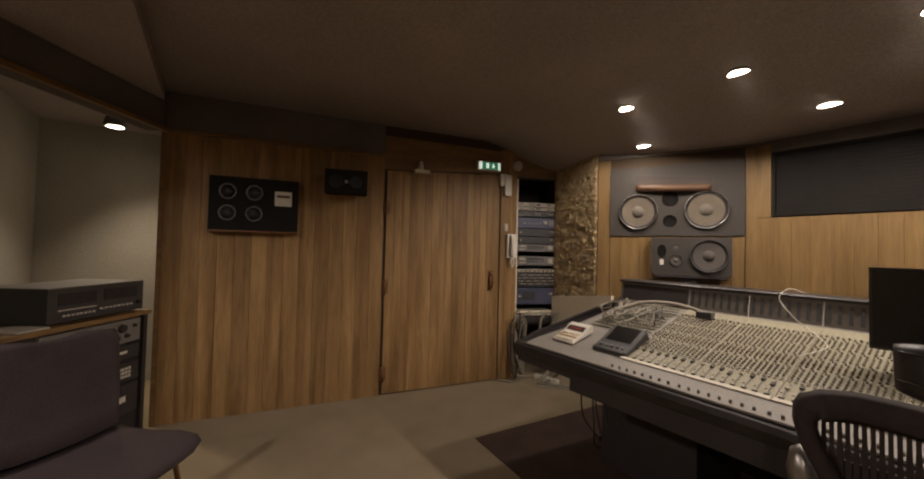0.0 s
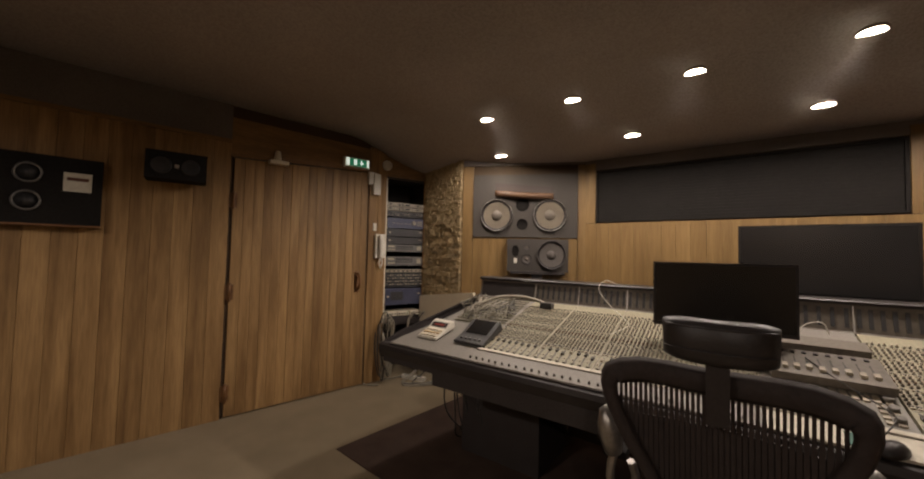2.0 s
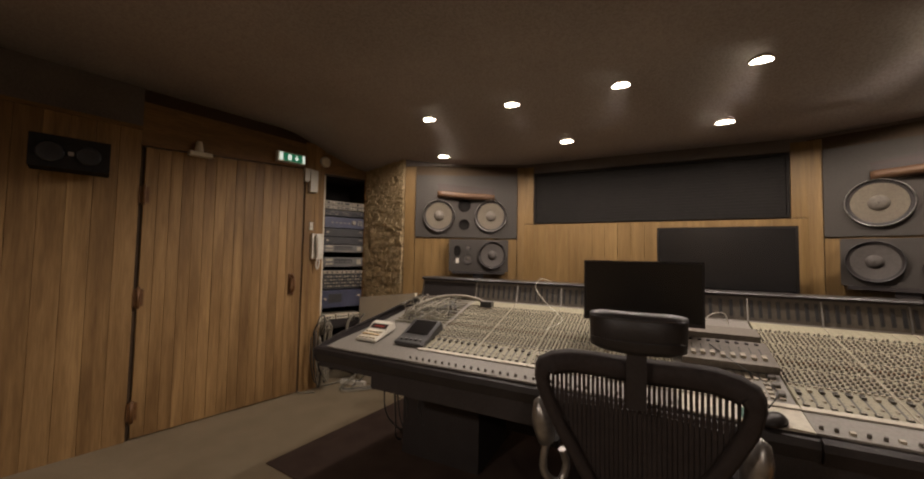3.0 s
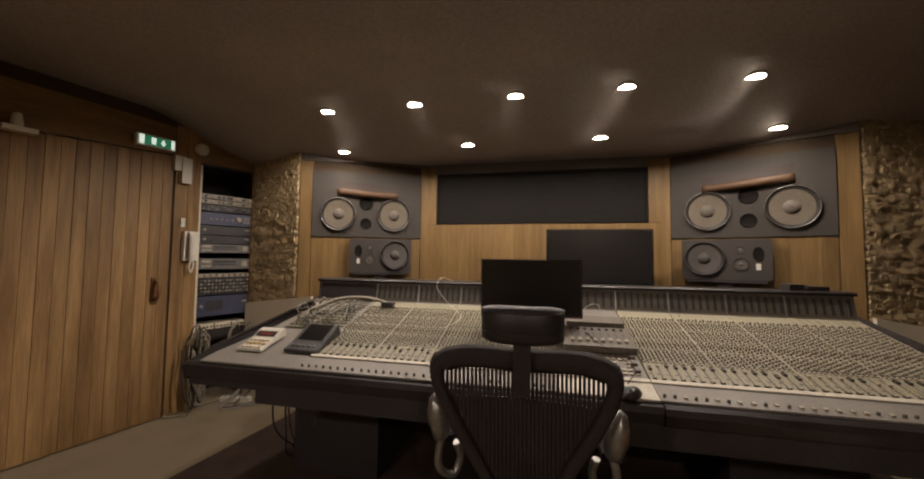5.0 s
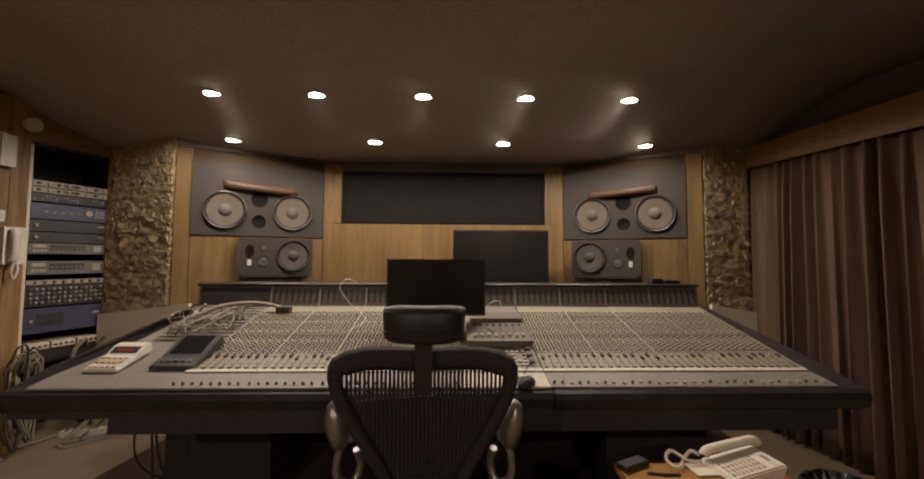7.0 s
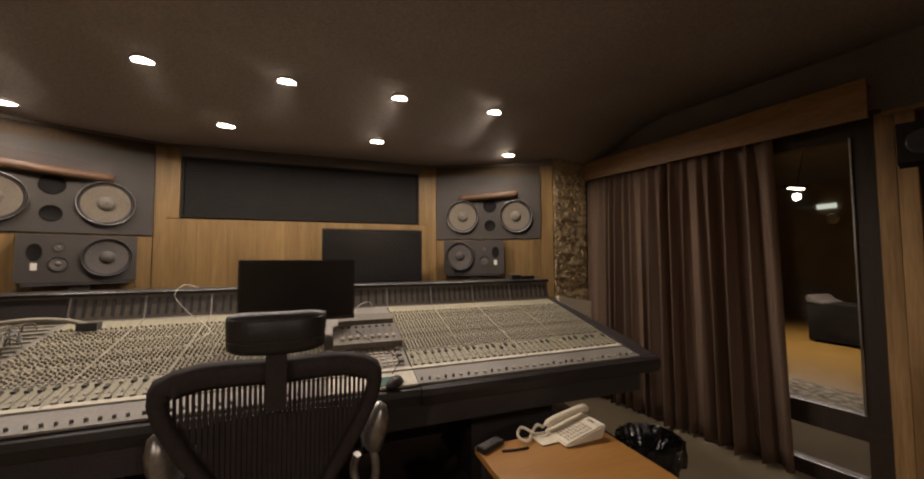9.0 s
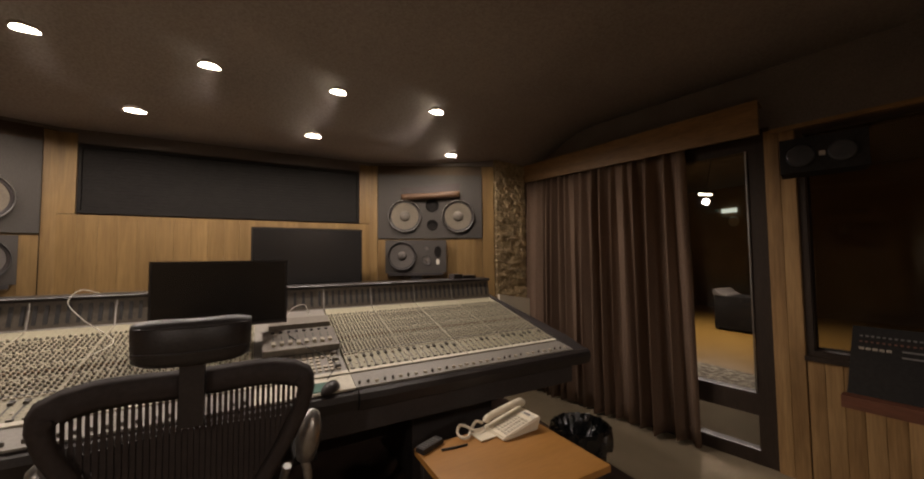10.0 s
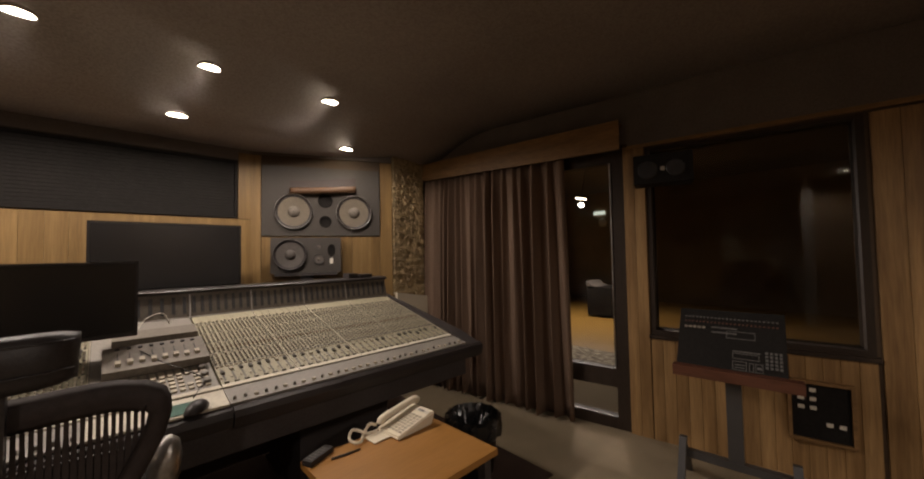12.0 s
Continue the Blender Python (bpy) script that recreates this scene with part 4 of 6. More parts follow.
# grey front shelf
for a, b in ((CX0 + 0.085, 0.25), (0.25, 0.63), (0.63, CX1 - 0.11)):
    bm = bm_new()
    bm_extrude_x(bm, [(CY + 0.012, 0.778), (CY + 0.012, 0.786), (S0[0] - 0.012, S0[1] - 0.004), (S0[0] - 0.012, S0[1] - 0.02)], a + 0.001, b - 0.001)
    part("front_shelf", bm, PANEL_GREY if a < 0.2 or a > 0.5 else PAPER, console)
# wing desk on the left of the modules
bm = bm_new()
bm_taper_x(bm, [(CY + 0.02, 0.66), (CY + 0.02, 0.77), (S0[0], S0[1] - 0.024), (2.20, 0.855), (S1[0], S1[1] - 0.035), (2.9, 0.99), (2.9, 0.74), (2.2, 0.66)], lambda y: left_x(y) + 0.012, lambda y: M0)
part("wing_body", bm, BLACK, console)
bm = bm_new()
bm_taper_x(bm, [(S0[0] - 0.012, S0[1] - 0.02), (S0[0] - 0.012, S0[1] - 0.004), (2.20, S0[1] + 0.06), (2.20, 0.80)], lambda y: left_x(y) + 0.075, lambda y: M0 - 0.002)
part("wing_top", bm, PANEL_GREY, console)
bm = bm_new()
bm_taper_x(bm, [(2.20, 0.80), (2.20, 0.876), (S1[0], S1[1] - 0.004), (S1[0], S1[1] - 0.03)], lambda y: left_x(y) + 0.07, lambda y: M0 - 0.002)
part("patchbay_panel", bm, PANEL_GREY, console)
for row in range(11):
    bm = bm_new()
    f = (row + 0.5) / 11
    y, z = 2.20 + f * (S1[0] - 2.20), 0.878 + f * (S1[1] - 0.882)
    bm_box(bm, -1.39, M0 - 0.03, y - 0.012, y + 0.010, z, z + 0.004)
    part("patch_strip", bm, PANEL, console)
bm = bm_new()
rg = random.Random(3)
for row in range(11):
    f = (row + 0.5) / 11
    y, z = 2.20 + f * (S1[0] - 2.20), 0.8822 + f * (S1[1] - 0.872)
    for k in range(30):
        x = -1.38 + k * 0.0122
        bm_box(bm, x, x + 0.006, y - 0.004, y + 0.003, z, z + 0.0015)
tagged(part("patch_sockets", bm, KNOB_DARK, console), kind="stuff")
# white scribble strip along the modules
for a, b in zip(BAYS, BAYS[1:]):
    bm = bm_new()
    bm_box(bm, a + 0.002, b - 0.002, -0.012, 0.010, 0.0, 0.006)
    part("scribble_strip", bm, PAPER, console, "", pose(0, S0[0], S0[1], SA, 0, 0))

# channel strip, built once
CW = 0.0376


def strip_mesh():
    """One channel: mute button, fader slot, button pair, knob rows, plain head."""
    bm = bm_new()
    bm_box(bm, 0.0006, CW - 0.0006, 0.012, SL, -0.02, 0.0, 0)
    c = CW / 2
    bm_box(bm, c - 0.008, c + 0.008, 0.019, 0.030, 0.0, 0.007, 4)
    bm_box(bm, c - 0.006, c + 0.006, 0.021, 0.026, 0.007, 0.0085, 1)
    bm_box(bm, c - 0.0032, c + 0.0032, 0.036, 0.142, 0.0, 0.0007, 4)
    for k in range(6):
        bm_box(bm, c + 0.006, c + 0.011, 0.042 + k * 0.018, 0.044 + k * 0.018, 0.0, 0.0006, 2)
    bm_box(bm, c - 0.014, c - 0.008, 0.06, 0.072, 0.0, 0.005, 1)
    for x in (c - 0.009, c + 0.009):
        bm_box(bm, x - 0.0055, x + 0.0055, 0.158, 0.166, 0.0, 0.006, 1)
        bm_box(bm, x - 0.0055, x + 0.0055, 0.171, 0.179, 0.0, 0.005, 4)
    y, row = 0.196, 0
    while y < SL - 0.105:
        if row % 5 == 4:
            for x in (c - 0.010, c, c + 0.010):
                bm_box(bm, x - 0.003, x + 0.003, y - 0.0035, y + 0.0035, 0.0, 0.005, 1 if x != c else 4)
        else:
            for i, x in enumerate((c - 0.0088, c + 0.0088)):
                dy = 0.004 if i else -0.004
                bm_lathe(bm, [(0.0058, 0.0), (0.0052, 0.0045)], 7, pose(x, y + dy, 0), 4 if (row + i) % 4 else 2, True)
                bm_lathe(bm, [(0.0038, 0.0045), (0.0032, 0.0125)], 6, pose(x, y + dy, 0), 3 if row == 6 else 1, True)
        y += 0.0232
        row += 1
    for yy in (0.150, 0.186, 0.42, SL - 0.095):
        bm_box(bm, 0.003, CW - 0.003, yy - 0.001, yy + 0.001, 0.0, 0.0004, 2)
    return make_mesh("channel_strip", bm, [PANEL, KNOB_LIGHT, KNOB_DARK, KNOB_RED, KNOB_BLACK])


def cap_mesh(mat):
    bm = bm_new()
    bm_extrude_x(bm, [(-0.011, 0.0), (-0.010, 0.010), (-0.002, 0.007), (0.002, 0.007), (0.010, 0.010), (0.011, 0.0)], -0.0065, 0.0065)
    return make_mesh("fader_cap", bm, mat)


strip_me, cap_light, cap_dark = strip_mesh(), cap_mesh(KNOB_LIGHT), cap_mesh(KNOB_BLACK)
small = bm_new()
bm_lathe(small, [(0.006, 0.0), (0.0055, 0.012), (0.004, 0.014)], 8)
small_me = make_mesh("send_knob", small, KNOB_DARK)
small2 = bm_new()
bm_box(small2, -0.007, 0.007, -0.006, 0.006, 0.0, 0.009)
small2_me = make_mesh("send_fader", small2, KNOB_LIGHT)
slot = bm_new()
bm_box(slot, -0.0012, 0.0012, -0.045, 0.045, 0.0, 0.0006)
slot_me = make_mesh("fader_slot", slot, KNOB_DARK)
rg = random.Random(77)
shelf_a = math.degrees(math.atan2(S0[1] - 0.004 - 0.786, S0[0] - 0.012 - CY - 0.012))
for b in range(9):
    if b == 4:
        continue
    x0, x1 = BAYS[b] + 0.004, BAYS[b + 1] - 0.004
    bay = bm_new()
    bm_box(bay, BAYS[b + 1] - 0.0018, BAYS[b + 1] + 0.0018, 0.014, SL, -0.02, 0.0025)
    part("bay_divider", bay, KNOB_LIGHT, console, "", pose(0, S0[0], S0[1], SA, 0, 0))
    step = (x1 - x0) / 8
    for c in range(8):
        ch = piece("channel_strip", strip_me, console, pose(x0 + c * step, S0[0], S0[1], SA, 0, 0))
        piece("fader_cap", rg.choice((cap_dark, cap_dark, cap_dark, cap_light)), ch, pose(CW / 2, 0.128 - rg.choice((0, 0, 0.003, 0.006, 0.025)), 0.0008))
        k = shelf_a
        if b < 4:
            piece("send_knob", small_me, console, pose(x0 + (c + 0.5) * step, CY + 0.038, 0.7905, k, 0, 0))
        else:
            piece("fader_slot", slot_me, console, pose(x0 + (c + 0.5) * step, CY + 0.075, 0.7985, k, 0, 0))
            piece("send_fader", small2_me if rg.random() < 0.55 else small_me, console, pose(x0 + (c + 0.5) * step, CY + 0.036 + rg.choice((0, 0, 0.004)), 0.791, k, 0, 0))

# centre section
CM = pose(0, S0[0], S0[1], SA, 0, 0)
bm = bm_new()
bm_box(bm, 0.252, 0.624, 0.012, SL, -0.02, 0.0)
centre = part("centre_panel", bm, PANEL_GREY, console, "", CM)
for row in range(5):
    for c in range(12):
        bm = bm_new()
        w = 0.018
        x = 0.285 + c * 0.027
        if row in (2, 3) and c % 4 == 1:
            bm.free()
            continue
        y = 0.035 + row * 0.03
        bm_box(bm, x, x + w, y, y + (0.05 if row == 4 else 0.016), 0.0, 0.007)
        part("button", bm, KNOB_RED if (row + c) % 17 == 3 else KNOB_LIGHT, centre)
for k in range(3):
    bm = bm_new()
    bm_lathe(bm, [(0.016, 0), (0.013, 0.02)], 14, pose(0.59, 0.06 + 0.06 * k, 0.0))
    part("monitor_knob", bm, KNOB_DARK, centre)

# meter bridge
bm = bm_new()
bm_extrude_x(bm, [(S1[0], S1[1] - 0.03), (S1[0], S1[1]), (S1[0] + 0.03, 1.138), (2.76, 1.138), (2.76, 0.98)], BR0, BR1)
bridge = part("meter_bridge", bm, BRIDGE, console)
bm = bm_new()
bm_extrude_x(bm, [(S1[0] + 0.018, 1.139), (S1[0] + 0.018, 1.152), (S1[0] + 0.028, 1.16), (2.80, 1.16), (2.80, 1.139)], BR0 - 0.012, BR1 + 0.012)
part("bridge_cap", bm, BLACK_SATIN, console)
bang = math.degrees(math.atan2(1.138 - S1[1], 0.03))
BM_ = pose(0, S1[0] - 0.001, S1[1], bang, 0, 0)
meter = bm_new()
bm_box(meter, -0.0078, 0.0078, 0.024, 0.116, 0.0, 0.0022, 0)
bm_box(meter, -0.0065, 0.0065, 0.028, 0.112, 0.0022, 0.003, 1)
meter_me = make_mesh("level_meter", meter, [CHARCOAL, DARK_FACE])
bm = bm_new()
bm_box(bm, BR0 + 0.02, BAYS[0] - 0.012, 0.010, 0.122, 0.0, 0.003)
part("blank_panel", bm, BLACK, console, "", BM_)
for b in range(9):
    x0, x1 = BAYS[b], BAYS[b + 1]
    bm = bm_new()
    bm_box(bm, x0 - 0.003, x0 + 0.003, 0.004, 0.126, 0.0, 0.005)
    part("bay_divider", bm, ALU, console, "", BM_)
    for c in range(8):
        piece("level_meter", meter_me, console, BM_ @ pose(x0 + (c + 0.5) * (x1 - x0) / 8, 0, 0))
bm = bm_new()
bm_box(bm, M0, M1, -0.001, 0.006, 0.0, 0.004)
part("bridge_rule", bm, ALU, console, "", BM_)
# pedestals
for x in (-1.05, 1.35):
    bm = bm_new()
    bm_box(bm, x - 0.28, x + 0.28, 2.25, 2.85, 0.008, 0.62)
    soften(bm, 0.01)
    part("pedestal", bm, BLACK, console)
bm = bm_new()
bm_box(bm, -0.75, 1.05, 2.7, 2.74, 0.1, 0.62)
part("modesty_panel", bm, BLACK, console)

# ---------- things on the console ----------
def shelf_z(y):
    return S0[1] + (y - S0[0]) * (S1[1] - S0[1]) / (S1[0] - S0[0])


mon = thing("computer_monitor", pose(0.116, 2.27, 0), "switched-off black computer monitor standing on the console", "monitor")
bm = bm_new()
bm_box(bm, -0.278, 0.278, 0.0, 0.04, 1.005, 1.322)
soften(bm, 0.005, 2)
part("bezel", bm, BLACK_SATIN, mon)
bm = bm_new()
bm_box(bm, -0.268, 0.268, -0.003, -0.0005, 1.022, 1.312)
part("screen", bm, SCREEN, mon)
bm = bm_new()
bm_box(bm, -0.03, 0.03, 0.03, 0.06, shelf_z(2.36) + 0.006, 1.12)
bm_box(bm, -0.11, 0.11, 0.0, 0.15, shelf_z(2.36) + 0.004, shelf_z(2.36) + 0.016)
part("stand", bm, BLACK_SATIN, mon)

daw = thing("fader_controller", pose(0.285, 2.075, shelf_z(2.075) + 0.015) @ pose(0, 0, 0, SA, 0, 0), "dark grey eight-fader controller lying on the centre section", "controller")
bm = bm_new()
bm_box(bm, 0.0, 0.335, 0.0, 0.215, 0.0, 0.032)
soften(bm, 0.006, 2)
part("case", bm, BRIDGE, daw)
for k in range(8):
    x = 0.045 + k * 0.036
    bm = bm_new()
    bm_box(bm, x - 0.0015, x + 0.0015, 0.03, 0.15, 0.0322, 0.033)
    part("slot", bm, BLACK, daw)
    piece("fader_cap", cap_light, daw, pose(x, 0.05 + 0.004 * (k % 3), 0.033) @ Matrix.Diagonal((1.3, 1.3, 1.2, 1)))
    bm = bm_new()
    bm_box(bm, x - 0.007, x + 0.007, 0.18, 0.195, 0.0322, 0.037)
    part("button", bm, BLACK, daw)
bm = bm_new()
bm_box(bm, 0.03, 0.33, 0.27, 0.36, -0.02, 0.035)
soften(bm, 0.006)
solid("interface_box", bm, BRIDGE, "plain grey interface box behind the controller", "audio device", pose(0.285, 2.075, shelf_z(2.075) + 0.015) @ pose(0, 0, 0, SA, 0, 0))

bm = bm_new()
bmesh.ops.create_uvsphere(bm, u_segments=16, v_segments=10, radius=1.0)
for vv in bm.verts:
    vv.co = Vector((vv.co.x * 0.032, vv.co.y * 0.052, max(0.0, vv.co.z) * 0.034))
for f in bm.faces:
    f.smooth = True
bmesh.ops.remove_doubles(bm, verts=bm.verts, dist=0.0001)
mouse = solid("computer_mouse", bm, BLACK_SATIN, "black computer mouse on the console's front shelf", "mouse", pose(0.53, 1.775, 0.789, 8, 0, -40))
bm = bm_new()
bm_box(bm, 0.0, 0.09, -0.04, 0.03, 0.0, 0.003)
solid("mouse_mat", bm, surf("green_mat", (0.05, 0.12, 0.09), (0.07, 0.15, 0.12), 9, 0.8), "small green mouse mat on the front shelf", "mouse mat", pose(0.44, 1.805, 0.7965, shelf_a, 0, 0))
bm = bm_new()
bm_tube(bm, curve_pts([(0.53, 1.84, 0.815), (0.575, 1.92, 0.85), (0.56, 2.0, 0.86), (0.47, 2.07, 0.91), (0.40, 2.2, 0.95)], 30), 0.0022, 5)
solid("mouse_cable", bm, CABLE_DARK, "thin dark mouse cable across the controller", "cable")

remote = thing("tape_remote", pose(-1.425, 1.875, shelf_z(1.875) + 0.002) @ Matrix.Diagonal((0.76, 0.68, 0.5, 1)) @ pose(0, 0, 0, SA, 0, 0), "cream remote control box with a small red display", "remote control")
bm = bm_new()
bm_extrude_x(bm, [(0, 0), (0, 0.028), (0.17, 0.045), (0.25, 0.085), (0.30, 0.085), (0.30, 0.0)], 0.0, 0.20)
soften(bm, 0.006, 2)
part("case", bm, WHITE, remote)
bm = bm_new()
bm_box(bm, 0.02, 0.18, 0.008, 0.068, 0.0, 0.003)
part("display", bm, BLACK, remote, "dark display window", pose(0, 0.175, 0.0485, 26.6, 0, 0))
bm = bm_new()
bm_box(bm, 0.05, 0.15, 0.028, 0.048, 0.003, 0.004)
part("digits", bm, DISPLAY_RED, remote, "", pose(0, 0.175, 0.0485, 26.6, 0, 0))
for r_ in range(3):
    for k in range(5):
        bm = bm_new()
        y = 0.02 + r_ * 0.05
        bm_box(bm, 0.02 + k * 0.034, 0.045 + k * 0.034, y, y + 0.022, 0.0, 0.012)
        part("button", bm, [CREAM, surf("tan_button", (0.5, 0.36, 0.18), (0.56, 0.42, 0.22), 9, 0.5)][1 if r_ == 1 else 0], remote, "", pose(0, 0, 0.03, 5.7, 0, 0))

tab = thing("touch_controller", pose(-1.155, 1.895, shelf_z(1.895) + 0.002) @ Matrix.Diagonal((0.84, 0.78, 0.55, 1)) @ pose(0, 0, 0, SA, 0, 0), "dark controller with a small screen and round buttons", "controller")
bm = bm_new()
bm_extrude_x(bm, [(0, 0), (0, 0.03), (0.10, 0.04), (0.30, 0.10), (0.31, 0.0)], 0.0, 0.235)
soften(bm, 0.006, 2)
part("case", bm, CHARCOAL, tab)
bm = bm_new()
bm_box(bm, 0.03, 0.205, 0.02, 0.19, 0.0, 0.003)
part("screen", bm, SCREEN, tab, "", pose(0, 0.105, 0.0425, 16.7, 0, 0))
for k in range(5):
    bm = bm_new()
    bm_lathe(bm, [(0.011, 0), (0.009, 0.014)], 12, pose(0.04 + k * 0.038, 0.05, 0.0355))
    part("button", bm, GREY_FACE, tab)

# patch cables heaped over the patchbay
rg = random.Random(31)
heap = thing("patch_cables", pose(0, 0, 0), "heap of pale patch cables over the patchbay", "cables")
for k in range(34):
    bm = bm_new()
    xa, xb = rg.uniform(-1.42, -1.02), rg.uniform(-1.46, -1.04)
    ya, yb = rg.uniform(2.22, 2.6), rg.uniform(2.2, 2.58)
    za, zb = shelf_z(ya), shelf_z(yb)
    mid = ((xa + xb) / 2 + rg.uniform(-0.1, 0.1), (ya + yb) / 2 - rg.uniform(0.0, 0.14))
    zm = shelf_z(mid[1]) + rg.uniform(0.015, 0.05)
    bm_tube(bm, curve_pts([(xa, ya, za), (xa * 0.8 + mid[0] * 0.2, ya - 0.01, za + 0.035), (mid[0], mid[1], zm), (xb * 0.8 + mid[0] * 0.2, yb, zb + 0.035), (xb, yb, zb)], 20), 0.0032, 5)
    part("patch_cable", bm, rg.choice((CABLE, CABLE, CABLE, GREY_FACE)), heap)
bm = bm_new()
bm_tube(bm, curve_pts([(-1.32, 2.35, shelf_z(2.35) + 0.03), (-1.2, 2.46, 1.03), (-1.05, 2.52, 1.045), (-0.93, 2.54, 1.03), (-0.84, 2.52, 1.005)], 30), 0.011, 7)
bm_box(bm, -0.88, -0.80, 2.49, 2.54, 0.985, 1.02, 1)
solid("multicore_cable", bm, [CABLE, CHARCOAL], "thick pale multicore cable with a dark plug", "cable")
for pts, lab in (([(-0.42, 2.60, 1.0), (-0.47, 2.6, 1.05), (-0.53, 2.62, 1.13), (-0.50, 2.66, 1.185), (-0.44, 2.70, 1.165)], "thin white wire hanging over the meter bridge"), ([(-0.42, 2.60, 1.002), (-0.34, 2.45, 0.985), (-0.30, 2.36, 0.96), (-0.36, 2.2, 0.93)], "thin white wire lying across the modules"), ([(0.40, 2.45, 1.0), (0.44, 2.47, 1.05), (0.50, 2.5, 1.06), (0.53, 2.55, 1.0)], "short white wire beside the monitor")):
    bm = bm_new()
    bm_tube(bm, curve_pts(pts, 24), 0.0022, 5)
    solid("wire", bm, WHITE, lab, "cable")
# cables under the left end
rg = random.Random(8)
loops_under = thing("cable_loops", pose(0, 0, 0), "dark cables hanging below the console's end", "cables")
for k in range(7):
    bm = bm_new()
    x = -1.5 + rg.uniform(-0.03, 0.35)
    bm_tube(bm, curve_pts([(x, 2.3, 0.64), (x + rg.uniform(-0.1, 0.1), 2.25, rg.uniform(0.2, 0.35)), (x + rg.uniform(-0.05, 0.25), 2.35, rg.uniform(0.02, 0.2)), (x + rg.uniform(0, 0.3), 2.55, 0.015), (x + 0.4, 2.8, 0.3)], 24), 0.006, 5)
    part("cable", bm, CABLE_DARK, loops_under)
# small boxes on the bridge before the monitor loudspeaker
for x, w, h in ((1.585, 0.075, 0.035), (1.68, 0.10, 0.025)):
    bm = bm_new()
    bm_box(bm, x, x + w, 2.68, 2.77, 1.161, 1.161 + h)
    soften(bm, 0.004)
    solid("small_box", bm, BLACK, "small black box on top of the meter bridge", "box")

# ---------- task chair ----------
chair = thing("task_chair", pose(0.121, 1.375, 0.008) @ pose(0, 0, 0, 0, 0, 0), "black mesh task chair with a padded headrest and grey arms", "office chair")


def back_half(z):
    """Half width of the backrest at height z."""
    ks = [(0.50, 0.075), (0.60, 0.125), (0.70, 0.178), (0.80, 0.232), (0.90, 0.276), (0.96, 0.290), (1.0, 0.288), (1.03, 0.26), (1.046, 0.20)]
    for (za, wa), (zb, wb) in zip(ks, ks[1:]):
        if z <= zb:
            f = max(0.0, (z - za) / (zb - za))
            return wa + (wb - wa) * f
    return 0.15


def back_y(x, z):
    return 0.05 * math.cos(x * 5.2) - 0.05 + 0.06 * (1.0 - z) - 0.12 * (x * x)


rim = []
for k in range(15):
    rim.append((back_half(0.5 + 0.5 * k / 14), 0.5 + 0.5 * k / 14))
right_side = [(w, z) for w, z in rim] + [(0.277, 1.026), (0.24, 1.046), (0.185, 1.055), (0.12, 1.053), (0.06, 1.049), (0.0, 1.047)]
outline = right_side + [(-w, z) for w, z in right_side[::-1][1:]]
pts = [(x, back_y(x, z), z - 0.012) for x, z in outline]


def rim_tube(bm, pts, width, depth):
    """A flat rounded rim swept along the outline of the backrest."""
    loops = []
    cen = Vector((0, 0, 0.86))
    for i, p in enumerate(pts):
        p = Vector(p)
        d = (Vector(pts[min(i + 1, len(pts) - 1)]) - Vector(pts[max(i - 1, 0)])).normalized()
        inw = Vector((-d.z, 0, d.x))
        if inw.dot(cen - p) < 0:
            inw = -inw
        top = max(0.0, min(1.0, (p.z - 0.95) / 0.07))
        wd = width + 0.03 * top
        prof = [(0.0, 0.0), (0.25, -0.5), (0.8, -0.5), (1.0, 0.0), (0.8, 0.5), (0.25, 0.5)]
        loops.append([bm.verts.new(p + inw * (a * wd) + Vector((0, b * depth, 0))) for a, b in prof])
    for a, b in zip(loops, loops[1:]):
        for k in range(6):
            f = bm.faces.new((a[k], a[(k + 1) % 6], b[(k + 1) % 6], b[k]))
            f.smooth = True
    bm.faces.new(loops[0])
    bm.faces.new(loops[-1][::-1])


bm = bm_new()
rim_tube(bm, pts, 0.045, 0.032)
part("back_frame", bm, MESH, chair)
bm = bm_new()
nrib = 42
for k in range(nrib):
    x = -0.268 + 0.536 * (k + 0.5) / nrib
    zlo = 0.52
    while back_half(zlo) - 0.02 < abs(x) and zlo < 0.95:
        zlo += 0.01
    zhi = 1.0 - 0.02 * math.cos(x * 9) if abs(x) < 0.2 else 1.0 - 0.9 * (abs(x) - 0.2)
    col = []
    for s in range(9):
        z = zlo + (zhi - zlo) * s / 8
        thick = 0.0040 if z > 0.90 else 0.0054
        col.append((x, back_y(x, z), z, thick))
    for (xa, ya, za, ta), (xb, yb, zb, tb) in zip(col, col[1:]):
        f = bm.faces.new([bm.verts.new(c) for c in ((xa - ta, ya, za), (xa + ta, ya, za), (xb + tb, yb, zb), (xb - tb, yb, zb))])
ext = bmesh.ops.extrude_face_region(bm, geom=bm.faces[:])
for g in ext["geom"]:
    if isinstance(g, bmesh.types.BMVert):
        g.co.y += 0.003
tagged(part("back_mesh", bm, MESH, chair, "taut black mesh webbing"), kind="stuff")
bm = bm_new()
